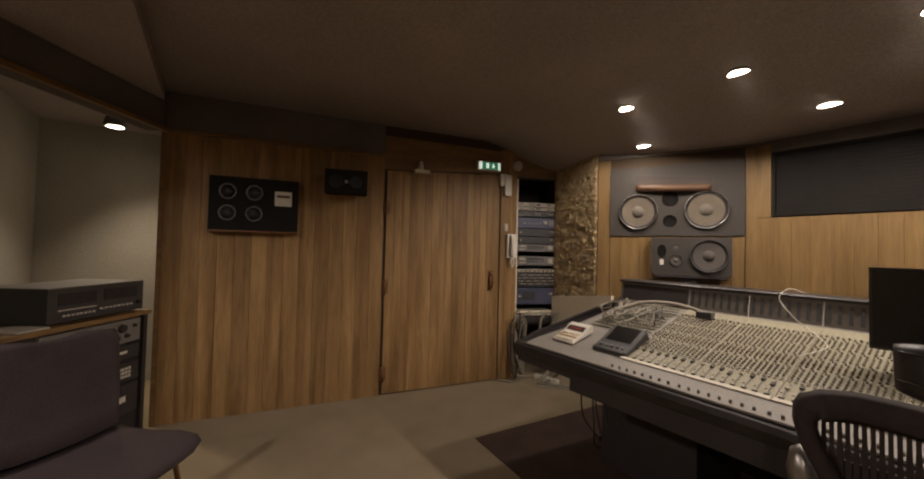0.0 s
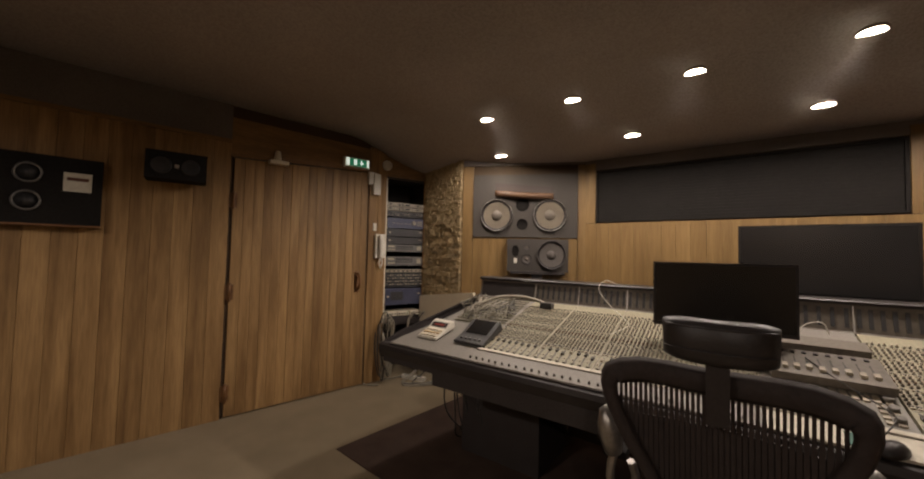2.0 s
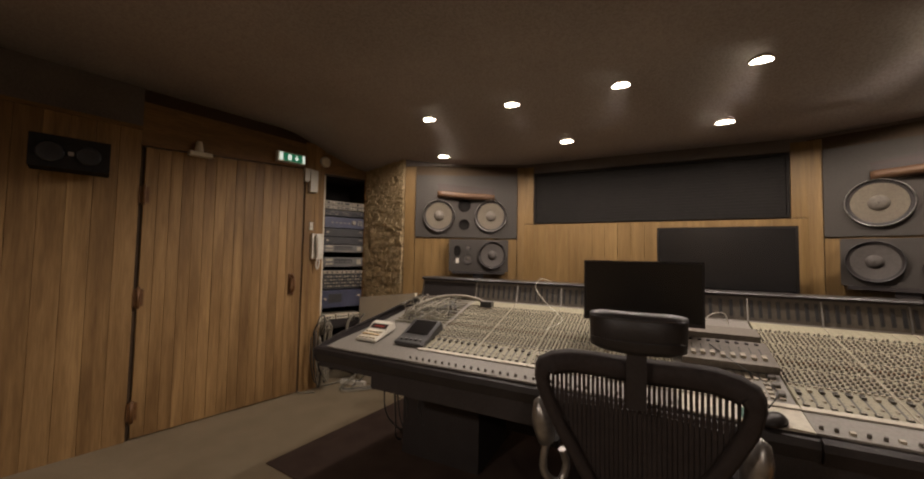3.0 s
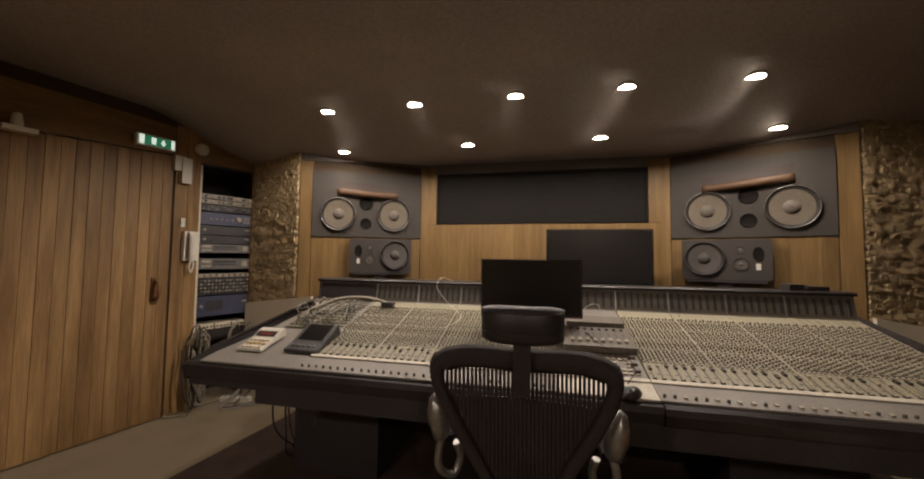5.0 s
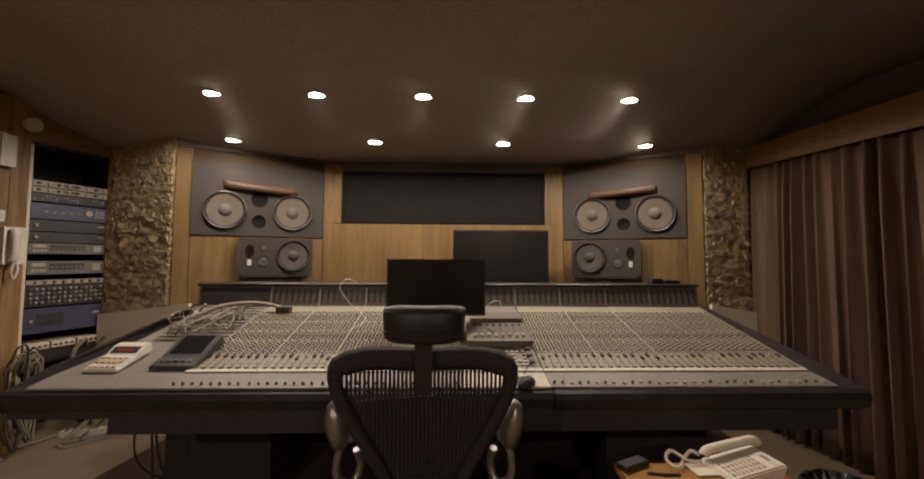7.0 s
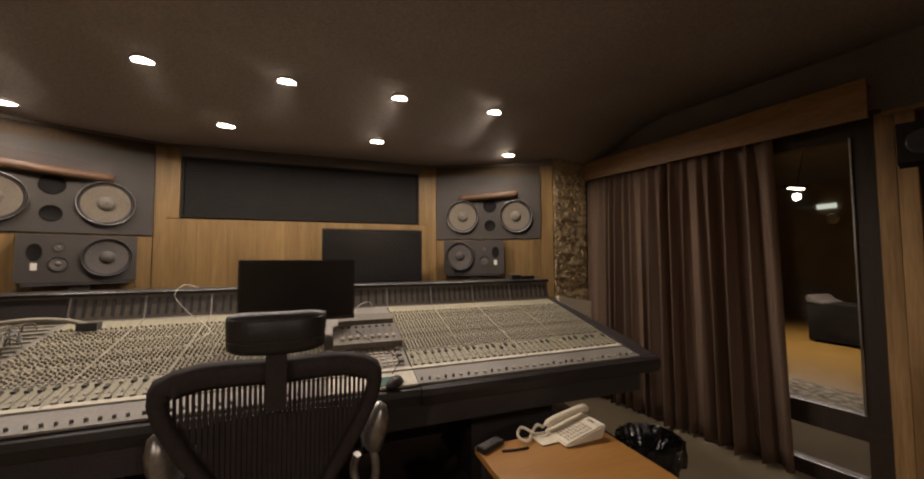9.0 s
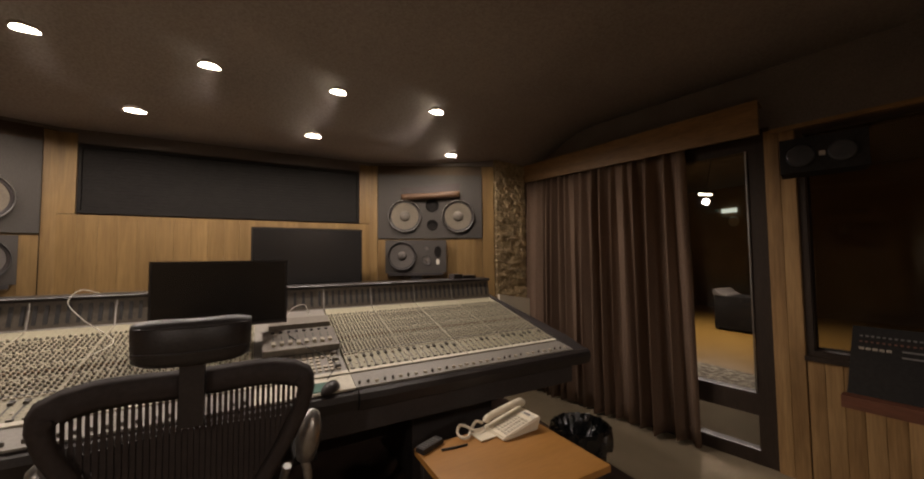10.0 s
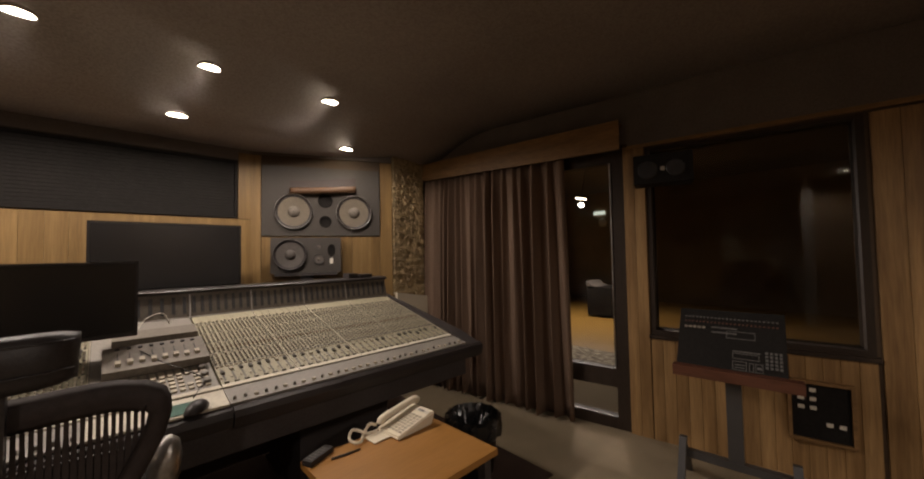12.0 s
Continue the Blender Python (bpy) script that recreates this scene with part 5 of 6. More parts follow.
for s in range(26):
    z = 0.54 + s * 0.0125
    if z > 0.9:
        break
    w = back_half(z) - 0.02
    for k in range(10):
        xa, xb = -w + 2 * w * k / 10, -w + 2 * w * (k + 1) / 10
        vs = [bm.verts.new(c) for c in ((xa, back_y(xa, z) + 0.004, z), (xb, back_y(xb, z) + 0.004, z), (xb, back_y(xb, z) + 0.004, z + 0.005), (xa, back_y(xa, z) + 0.004, z + 0.005))]
        bm.faces.new(vs)
tagged(part("cross_threads", bm, MESH, chair), kind="stuff")
# lumbar pad and spine
bm = bm_new()
for s in range(9):
    z0, z1 = 0.60 + s * 0.03, 0.63 + s * 0.03
    for k in range(12):
        w0, w1 = back_half(z0) - 0.05, back_half(z1) - 0.05
        a0, a1 = -w0 + 2 * w0 * k / 12, -w0 + 2 * w0 * (k + 1) / 12
        b0, b1 = -w1 + 2 * w1 * k / 12, -w1 + 2 * w1 * (k + 1) / 12
        bm.faces.new([bm.verts.new(c) for c in ((a0, back_y(a0, z0) + 0.014, z0), (a1, back_y(a1, z0) + 0.014, z0), (b1, back_y(b1, z1) + 0.014, z1), (b0, back_y(b0, z1) + 0.014, z1))])
bmesh.ops.remove_doubles(bm, verts=bm.verts, dist=0.001)
ext = bmesh.ops.extrude_face_region(bm, geom=bm.faces[:])
for g in ext["geom"]:
    if isinstance(g, bmesh.types.BMVert):
        g.co.y += 0.008
part("lumbar_pad", bm, RUBBER, chair)
bm = bm_new()
bm_box(bm, -0.026, 0.026, -0.05, -0.015, 0.90, 1.11)
soften(bm, 0.008, 2)
part("headrest_bracket", bm, BLACK_SATIN, chair)
bm = bm_new()
bm_extrude_x(bm, [(-0.075, 0.52), (-0.06, 0.64), (-0.035, 0.66), (-0.025, 0.5), (0.05, 0.42), (0.0, 0.40)], -0.055, 0.055)
soften(bm, 0.01, 2)
part("spine", bm, BLACK_SATIN, chair)
bm = bm_new()
n = 16
loops = []
for k in range(n + 1):
    x = -0.127 + 0.254 * k / n
    u = abs(x) / 0.127
    e = (1 - u ** 6) ** 0.35 if u < 1 else 0.0
    e = max(e, 0.62)
    yc = -0.01 - 0.035 * (1 - u * u)
    zc = 1.113
    ring = []
    for a in range(14):
        an = 2 * math.pi * a / 14
        cy, cz = math.cos(an), math.sin(an)
        zz = math.copysign(abs(cz) ** 0.5, cz)
        ring.append(bm.verts.new((x * (1.0 + 0.015 * zz), yc + math.copysign(abs(cy) ** 0.6, cy) * 0.037 * e, zc + zz * 0.058 * (0.55 + 0.45 * e))))
    loops.append(ring)
for a, b in zip(loops, loops[1:]):
    for k in range(14):
        f = bm.faces.new((a[k], a[(k + 1) % 14], b[(k + 1) % 14], b[k]))
        f.smooth = True
bm.faces.new(loops[0])
bm.faces.new(loops[-1][::-1])
head = part("headrest", bm, RUBBER, chair, "black leather headrest pad")
for z in (1.092, 1.152):
    bm = bm_new()
    bm_tube(bm, [(-0.12 + 0.24 * k / 12, -0.014 - 0.035 * (1 - ((k - 6) / 6) ** 2) - 0.037 + 0.006 * abs(z - 1.108) / 0.04, z) for k in range(13)], 0.0028, 5)
    part("seam", bm, RUBBER, head)
for s in (-1, 1):
    bm = bm_new()
    bm_lathe(bm, [(0.006, -0.085), (0.034, -0.07), (0.047, -0.02), (0.045, 0.025), (0.03, 0.065), (0.005, 0.08)], 16, pose(s * 0.287, 0.05, 0.775, 6, s * 7, 0), 0, True, 0.78)
    part("arm_upright", bm, GUN, chair, "polished grey arm upright")
    bm = bm_new()
    bm_box(bm, s * 0.285 - 0.035, s * 0.285 + 0.035, 0.10, 0.34, 0.665, 0.69)
    soften(bm, 0.012, 2)
    part("arm_pad", bm, BLIND, chair)
    bm = bm_new()
    bm_tube(bm, curve_pts([(s * 0.27, 0.06, 0.72), (s * 0.285, 0.05, 0.66), (s * 0.28, 0.05, 0.60), (s * 0.24, 0.08, 0.57), (s * 0.22, 0.1, 0.62), (s * 0.23, 0.08, 0.68)], 24), 0.013, 8)
    part("arm_bracket", bm, GUN, chair)
bm = bm_new()
bm_box(bm, -0.25, 0.25, 0.02, 0.48, 0.42, 0.46)
soften(bm, 0.018, 3)
part("seat", bm, MESH, chair)
bm = bm_new()
bm_lathe(bm, [(0.05, 0.42), (0.05, 0.30), (0.03, 0.29), (0.03, 0.10)], 14, pose(0, 0.25, 0))
part("gas_lift", bm, BLACK_SATIN, chair)
for k in range(5):
    an = 2 * math.pi * k / 5 + 0.3
    bm = bm_new()
    bm_tube(bm, [(0, 0.25, 0.11), (0.16 * math.cos(an), 0.25 + 0.16 * math.sin(an), 0.10), (0.30 * math.cos(an), 0.25 + 0.30 * math.sin(an), 0.075)], 0.022, 8)
    leg = part("base_leg", bm, GUN, chair)
    bm = bm_new()
    bm_lathe(bm, [(0.027, -0.02), (0.03, 0.0), (0.027, 0.02)], 14, pose(0.30 * math.cos(an), 0.25 + 0.30 * math.sin(an), 0.030, 90, 0, math.degrees(an)))
    part("caster", bm, BLACK_SATIN, leg)

# ---------- side table, telephone, remote, bin ----------
TZ = 0.55
table = thing("side_table", pose(1.125, 1.37, 0), "small orange beech side table beside the console", "table")
bm = bm_new()
bm_box(bm, -0.295, 0.295, -0.24, 0.24, TZ - 0.025, TZ)
soften(bm, 0.004, 2)
part("tabletop", bm, BEECH, table)
for x in (-0.26, 0.26):
    for y in (-0.2, 0.2):
        bm = bm_new()
        bm_box(bm, x - 0.018, x + 0.018, y - 0.018, y + 0.018, 0.0, TZ - 0.026)
        part("leg", bm, BLACK, table)
phone = thing("desk_telephone", pose(1.275, 1.545, TZ + 0.002, 0, 0, -86) @ Matrix.Diagonal((1.04, 1.06, 1.0, 1)), "cream push-button desk telephone on the side table", "telephone")
bm = bm_new()
bm_extrude_x(bm, [(-0.10, 0.0), (-0.10, 0.014), (0.095, 0.056), (0.105, 0.05), (0.085, 0.0)], -0.072, 0.072)
soften(bm, 0.005, 2)
part("body", bm, CREAM, phone)
bm = bm_new()
hs = curve_pts([(-0.052, -0.10, 0.034), (-0.052, -0.085, 0.052), (-0.052, -0.03, 0.064), (-0.052, 0.04, 0.076), (-0.052, 0.09, 0.082), (-0.052, 0.108, 0.07)], 20)
bm_tube(bm, hs, 0.0165, 10)
part("receiver", bm, CREAM, phone)
KP = pose(0, -0.10, 0.0142, math.degrees(math.atan2(0.042, 0.195)), 0, 0)
for r_ in range(8):
    for k in range(4):
        bm = bm_new()
        bm_box(bm, -0.022 + k * 0.022, -0.008 + k * 0.022, 0.022 + r_ * 0.016, 0.031 + r_ * 0.016, 0.0, 0.003)
        part("key", bm, KNOB_LIGHT, phone, "", KP)
bm = bm_new()
bm_box(bm, -0.022, 0.062, 0.168, 0.186, 0.0006, 0.002)
part("name_strip", bm, PAPER, phone, "", KP)
bm = bm_new()
bm_box(bm, 0.0, 0.035, 0.172, 0.182, 0.0022, 0.003)
part("display", bm, GREY_FACE, phone, "", KP)
bm = bm_new()
bm_box(bm, -0.055, 0.02, -0.175, -0.10, 0.002, 0.005)
part("card_tray", bm, CREAM, phone, "pulled-out card tray")
bm = bm_new()
cp = [(1.152, 1.598, TZ + 0.035), (1.12, 1.602, TZ + 0.045), (1.085, 1.59, TZ + 0.018), (1.055, 1.555, TZ + 0.014), (1.03, 1.562, TZ + 0.014), (1.02, 1.59, TZ + 0.025), (1.04, 1.605, TZ + 0.045), (1.065, 1.60, TZ + 0.04), (1.095, 1.575, TZ + 0.025), (1.145, 1.58, TZ + 0.018)]
base_line = curve_pts(cp, 420)
coil = []
for k, p in enumerate(base_line):
    an = k * 1.3
    coil.append(p + Vector((0.0045 * math.cos(an), 0.0045 * math.sin(an) * 0.6, 0.0045 * math.sin(an))))
bm_tube(bm, coil, 0.0024, 5)
solid("telephone_cord", bm, CREAM, "coiled cream cord of the desk telephone", "cord")
rc = thing("remote_control", pose(0.888, 1.583, TZ + 0.001, 0, 0, 24), "small black remote control on the table edge", "remote control")
bm = bm_new()
bm_box(bm, -0.06, 0.06, -0.022, 0.022, 0.0, 0.02)
soften(bm, 0.006, 2)
part("case", bm, BLACK_SATIN, rc)
for k in range(6):
    for j in range(3):
        bm = bm_new()
        bm_box(bm, -0.05 + k * 0.016, -0.041 + k * 0.016, -0.015 + j * 0.012, -0.008 + j * 0.012, 0.0202, 0.0225)
        part("button", bm, GREY_FACE, rc)
bm = bm_new()
bm_tube(bm, [(0.918, 1.535, TZ + 0.005), (0.97, 1.525, TZ + 0.005), (1.03, 1.52, TZ + 0.005)], 0.0045, 7)
solid("pen", bm, BLACK_SATIN, "dark pen lying on the side table", "pen")

bin_ = thing("waste_bin", pose(1.93, 1.76, 0) @ Matrix.Diagonal((1, 1, 0.9, 1)), "black waste bin lined with a shiny black bag", "bin")
bm = bm_new()
bm_lathe(bm, [(0.12, 0.009), (0.155, 0.36), (0.16, 0.36), (0.15, 0.34), (0.115, 0.03)], 28)
part("bucket", bm, BLACK_SATIN, bin_)
bm = bm_new()
rg = random.Random(5)
rings = []
seg = 44
for r, z, j in ((0.172, 0.27, 0.01), (0.176, 0.33, 0.010), (0.172, 0.375, 0.008), (0.155, 0.385, 0.006), (0.135, 0.33, 0.014), (0.11, 0.25, 0.02), (0.05, 0.22, 0.02)):
    rings.append([bm.verts.new(((r + rg.uniform(-j, j)) * math.cos(2 * math.pi * k / seg), (r + rg.uniform(-j, j)) * math.sin(2 * math.pi * k / seg), z + rg.uniform(-j, j))) for k in range(seg)])
for a, b in zip(rings, rings[1:]):
    for k in range(seg):
        bm.faces.new((a[k], a[(k + 1) % seg], b[(k + 1) % seg], b[k]))
bm.faces.new(rings[-1])
part("bin_liner", bm, BAG, bin_, "crumpled shiny black bag")

# ---------- right wall: curtain, glazed door, window ----------
rlw = span(RW0, RW1)
DX0, DX1 = 0.9, 2.068
WX0, WX1 = 2.225, 3.315
WZ0, WZ1 = 0.735, 2.065
wr = wall("wall_right", RW0, RW1, [(0, DX0, 0, TOP), (DX0, DX1, 2.13, TOP), (DX1, WX0, 0, TOP), (WX0, WX1, 0, WZ0), (WX0, WX1, WZ1, TOP), (WX1, rlw, 0, TOP)], DARKWOOD_BACK, "honey-stained pine boarded wall with a large window", 0.16)
planks(wr, DX1 + 0.006, WX0 - 0.006, 0, 2.10, 0.06, WOOD)
planks(wr, WX0, WX1, 0, WZ0 - 0.03, 0.072, WOOD)
planks(wr, WX1 + 0.02, rlw, 0, 2.06, 0.11, WOOD)
bm = bm_new()
bm_box(bm, WX0 - 0.01, WX1 + 0.015, -0.028, 0.0, WZ0 - 0.028, WZ0 - 0.002)
part("sill", bm, FRAME_STAIN, wr)
bm = bm_new()
bm_box(bm, WX0 - 0.12, rlw, -0.03, 0, WZ1 + 0.012, WZ1 + 0.037)
part("ceiling_trim", bm, WOOD_TRIM, wr)
bm = bm_new()
bm_box(bm, WX0 - 0.12, rlw, -0.02, 0, WZ1 + 0.037, 2.72)
part("cloth_frieze", bm, FABRIC_BLACK, wr)
bm = bm_new()
bm_box(bm, 0, WX0 - 0.12, -0.012, 0, 2.13, 2.6)
part("cloth_header", bm, FABRIC_BLACK, wr)
w2 = thing("window_2", RW, "large dark studio window onto the unlit recording room", "window", kind="structure")
for x0, x1, z0, z1 in ((WX0, WX1, WZ0, WZ0 + 0.03), (WX0, WX1, WZ1 - 0.02, WZ1), (WX0, WX0 + 0.03, WZ0 + 0.03, WZ1 - 0.02), (WX1 - 0.035, WX1, WZ0 + 0.03, WZ1 - 0.02)):
    bm = bm_new()
    bm_box(bm, x0, x1, 0.0, 0.15, z0, z1)
    part("window_frame", bm, FRAME_STAIN, w2)
bm = bm_new()
bm_box(bm, WX0 + 0.03, WX1 - 0.035, 0.06, 0.068, WZ0 + 0.03, WZ1 - 0.02)
pane = part("pane", bm, GLASS_DARK, w2, "dark smoked glass")
pane.visible_shadow = False

d2 = thing("door_2", RW, "dark-framed glazed sliding door half behind the curtain", "door", kind="structure")
for x0, x1, z0, z1 in ((DX1 - 0.088, DX1, 0.0, 2.13), (DX0, DX0 + 0.06, 0.0, 2.13), (DX0 + 0.06, DX1 - 0.088, 2.0, 2.13), (DX0 + 0.06, DX1 - 0.088, 0.0, 0.088), (DX0 + 0.06, DX1 - 0.088, 0.307, 0.444)):
    bm = bm_new()
    bm_box(bm, x0, x1, 0.0, 0.08, z0, z1)
    soften(bm, 0.004)
    part("door_frame", bm, FRAME_STAIN, d2)
bm = bm_new()
bm_box(bm, DX1 - 0.097, DX1 - 0.089, -0.012, 0.0, 0.45, 2.0)
part("edge_strip", bm, CHROME, d2, "bright metal edge strip")
for z0, z1 in ((0.088, 0.307), (0.444, 2.0)):
    bm = bm_new()
    bm_box(bm, DX0 + 0.06, DX1 - 0.088, 0.03, 0.038, z0, z1)
    p_ = part("pane", bm, GLASS, d2)
    p_.visible_shadow = False

val = thing("curtain_valance", RW, "plain pine pelmet board above the curtain", "pelmet")
bm = bm_new()
bm_prism(bm, [(-0.035, 2.092), (2.075, 2.068), (2.075, 2.285), (-0.035, 2.262)], -0.115, -0.095)
part("face_board", bm, WOOD_TRIM, val)
bm = bm_new()
bm_prism(bm, [(-0.035, 2.235), (2.075, 2.258), (2.075, 2.276), (-0.035, 2.253)], -0.094, -0.013)
part("top_board", bm, WOOD_TRIM, val)
bm = bm_new()
rg = random.Random(44)
cu0, cu1 = -0.05, 1.64
n = 360
rows_ = 16
folds = [rg.uniform(0.6, 1.45) for _ in range(40)]
phase, ph = 0.0, []
for k in range(n + 1):
    phase += 2 * math.pi * (27.0 - 13.0 * k / n) / n * folds[int(k / n * 38)]
    ph.append(phase)
grid = []
for r_ in range(rows_ + 1):
    f = r_ / rows_
    z = 0.025 + (2.10 - 0.025) * f
    line = []
    for k in range(n + 1):
        u = k / n
        amp = (0.036 + 0.024 * (1 - f) + 0.016 * u) * (0.8 + 0.35 * math.sin(u * 23 + 1)) * min(1.0, 0.55 + 3.0 * (1 - f))
        flare = 0.012 * (1 - f) * math.sin(ph[k] * 0.37 + 2)
        x = cu0 + (cu1 - cu0) * u + 0.006 * math.sin(ph[k] * 2) * (1 - f) + (0.05 * (1 - f) * u if u > 0.8 else 0.04 * (1 - f) * u)
        wave = math.sin(ph[k] + 0.5 * (1 - f) * math.sin(u * 31))
        wave = 1.0 - 2.0 * (0.5 + 0.5 * wave) ** 1.6
        y = -0.070 + amp * wave + flare + 0.004 * math.sin(ph[k] * 2.3 + 3 * f)
        line.append(bm.verts.new((x, y - 0.03 * (1 - f), z)))
    grid.append(line)
for a, b in zip(grid, grid[1:]):
    for k in range(n):
        f = bm.faces.new((a[k], a[k + 1], b[k + 1], b[k]))
        f.smooth = True
ext = bmesh.ops.extrude_face_region(bm, geom=bm.faces[:])
for g in ext["geom"]:
    if isinstance(g, bmesh.types.BMVert):
        g.co.y += 0.005
solid("curtain", bm, CURTAIN, "full-length pleated brown curtain drawn across the glazed door", "curtain", RW)

bracket_speaker(RW @ pose(2.335, -0.03, 1.86) @ pose(0, 0, 0, 0, 0, 8), "small black loudspeaker on a bracket beside the window")

# control box in the wall below the window
cbx = thing("wall_connector_box", RW @ pose(2.955, -0.018, 0.245) @ Matrix.Diagonal((0.93, 1, 0.91, 1)), "black recessed connector box with white sockets and wooden edge", "connector box")
bm = bm_new()
bm_box(bm, 0, 0.265, -0.012, 0.0, 0, 0.34)
part("face", bm, BLIND, cbx)
for x0, x1, z0, z1 in ((-0.018, 0.283, -0.018, 0.0), (-0.018, 0.283, 0.34, 0.358), (-0.018, 0.0, 0.0, 0.34), (0.265, 0.283, 0.0, 0.34)):
    bm = bm_new()
    bm_box(bm, x0, x1, -0.03, 0.0, z0, z1)
    part("frame_strip", bm, WOOD_TRIM, cbx)
for x, z in ((0.03, 0.29), (0.085, 0.29), (0.03, 0.235), (0.085, 0.235), (0.03, 0.18), (0.085, 0.18), (0.155, 0.09), (0.21, 0.09)):
    bm = bm_new()
    bm_box(bm, x, x + 0.03, -0.02, -0.0125, z, z + 0.022)
    soften(bm, 0.003)
    part("socket", bm, WHITE, cbx)

# remote console on a floor stand
LEC = pose(2.715, 0.565, 0) @ pose(0, 0, 0, 0, 0, -84.5)
lec = thing("recorder_remote", LEC, "dark recorder remote panel with mahogany edge on a steel stand", "remote control")
tilt = 54
LP = pose(0, -0.02, 0.665, tilt, 0, 0)
bm = bm_new()
bm_box(bm, -0.262, 0.228, 0.0, 0.372, -0.03, 0.0)
soften(bm, 0.005)
part("panel", bm, BLIND, lec, "", LP)
bm = bm_new()
bm_box(bm, -0.272, 0.285, -0.045, 0.015, 0.0, 0.055)
soften(bm, 0.024, 4)
part("front_edge", bm, MAHOGANY, lec, "rounded mahogany front edge", pose(0, -0.03, 0.625, 0, 0, 0))
bm = bm_new()
for k in range(24):
    bm_box(bm, -0.235 + k * 0.0185, -0.225 + k * 0.0185, 0.315, 0.322, 0.0, 0.003, 0)
    bm_box(bm, -0.235 + k * 0.0185, -0.226 + k * 0.0185, 0.285, 0.292, 0.0, 0.003, 1)
for k in range(5):
    bm_box(bm, -0.235 + k * 0.022, -0.219 + k * 0.022, 0.245, 0.257, 0.0, 0.005, 2)
for k in range(4):
    for j in range(5):
        bm_box(bm, 0.14 + k * 0.019, 0.152 + k * 0.019, 0.05 + j * 0.02, 0.062 + j * 0.02, 0.0, 0.004, 0)
for x0, x1, y0, y1 in ((-0.10, 0.02, 0.255, 0.262), (-0.10, 0.02, 0.225, 0.232), (0.0, 0.12, 0.125, 0.13), (0.01, 0.055, 0.05, 0.054), (0.01, 0.055, 0.035, 0.039), (0.105, 0.125, 0.04, 0.052)):
    bm_box(bm, x0, x1, y0, y1, 0.0, 0.003, 0)
for x0, x1, y0, y1 in ((-0.03, 0.10, 0.200, 0.245), (0.0, 0.115, 0.085, 0.118), (0.0, 0.062, 0.022, 0.072), (0.072, 0.092, 0.022, 0.07), (0.098, 0.13, 0.022, 0.07)):
    for u0, u1, w0, w1 in ((x0, x1, y0, y0 + 0.003), (x0, x1, y1 - 0.003, y1), (x0, x0 + 0.003, y0 + 0.003, y1 - 0.003), (x1 - 0.003, x1, y0 + 0.003, y1 - 0.003)):
        bm_box(bm, u0, u1, w0, w1, 0.0, 0.002, 0)
tagged(part("buttons", bm, [GREY_FACE, MAHOGANY, FACE_PALE], lec, "", LP), kind="stuff")
bm = bm_new()
bm_box(bm, -0.035, 0.035, -0.0, 0.05, 0.155, 0.66)
part("post", bm, CHARCOAL, lec, "square steel post")
bm = bm_new()
bm_box(bm, -0.225, 0.225, -0.005, 0.035, 0.145, 0.185)
soften(bm, 0.004)
part("foot_bar", bm, CHARCOAL, lec)
for x in (-0.245, 0.245):
    bm = bm_new()
    bm_extrude_x(bm, [(-0.145, 0.0), (-0.105, 0.0), (0.03, 0.25), (-0.01, 0.255)], x - 0.018, x + 0.018)
    bm_extrude_x(bm, [(0.135, 0.0), (0.17, 0.0), (0.036, 0.20), (0.008, 0.19)], x - 0.017, x + 0.017)
    part("foot", bm, CHARCOAL, lec)

# ---------- room beyond the glass ----------
bm = bm_new()
bm_box(bm, 3.63, 10.5, -3.0, 7.5, -0.12, -0.002)
solid("floor_live_room", bm, FLOORBOARD, "golden oak floor of the recording room", "floor", kind="structure")
bm = bm_new()
bm_box(bm, 3.0, 4.15, 0.2, 4.0, -0.001, 0.001)
solid("floor_threshold", bm, CARPET, "beige carpet strip behind the glazed door", "floor", kind="structure")
bm = bm_new()
bm_box(bm, 4.18, 5.02, 0.6, 4.6, 0.0, 0.012)
solid("oriental_rug", bm, ORIENTAL, "worn patterned rug on the oak floor", "rug")
for nm, x0, x1, y0, y1 in (("wall_live_east", 10.5, 10.65, -3.0, 7.5), ("wall_live_north", 3.2, 10.5, 7.5, 7.65), ("wall_live_south", 3.65, 10.5, -3.15, -3.0)):
    bm = bm_new()
    bm_box(bm, x0, x1, y0, y1, 0, 3.1)
    solid(nm, bm, LIVE_WALL, "dim brown wall of the recording room", "wall", kind="structure")
bm = bm_new()
bm_box(bm, 3.63, 10.5, -3.0, 7.5, 3.0, 3.1)
solid("ceiling_live_room", bm, FABRIC_BLACK, "dark ceiling of the recording room", "ceiling", kind="structure")
case = thing("equipment_case", pose(7.7, 3.45, 0), "dark equipment case under a pale folded cover", "case")
bm = bm_new()
bm_box(bm, -0.3, 0.3, -0.42, 0.3, 0.04, 0.60)
soften(bm, 0.02, 2)
part("body", bm, PORT, case)
bm = bm_new()
bm_extrude_x(bm, [(0.10, 0.602), (0.3, 0.602), (0.315, 0.66), (0.31, 0.72), (0.28, 0.715), (0.2, 0.64)], -0.32, 0.28)
soften(bm, 0.012, 2)
part("cover", bm, CONE_DARK, case, "pale folded cover")
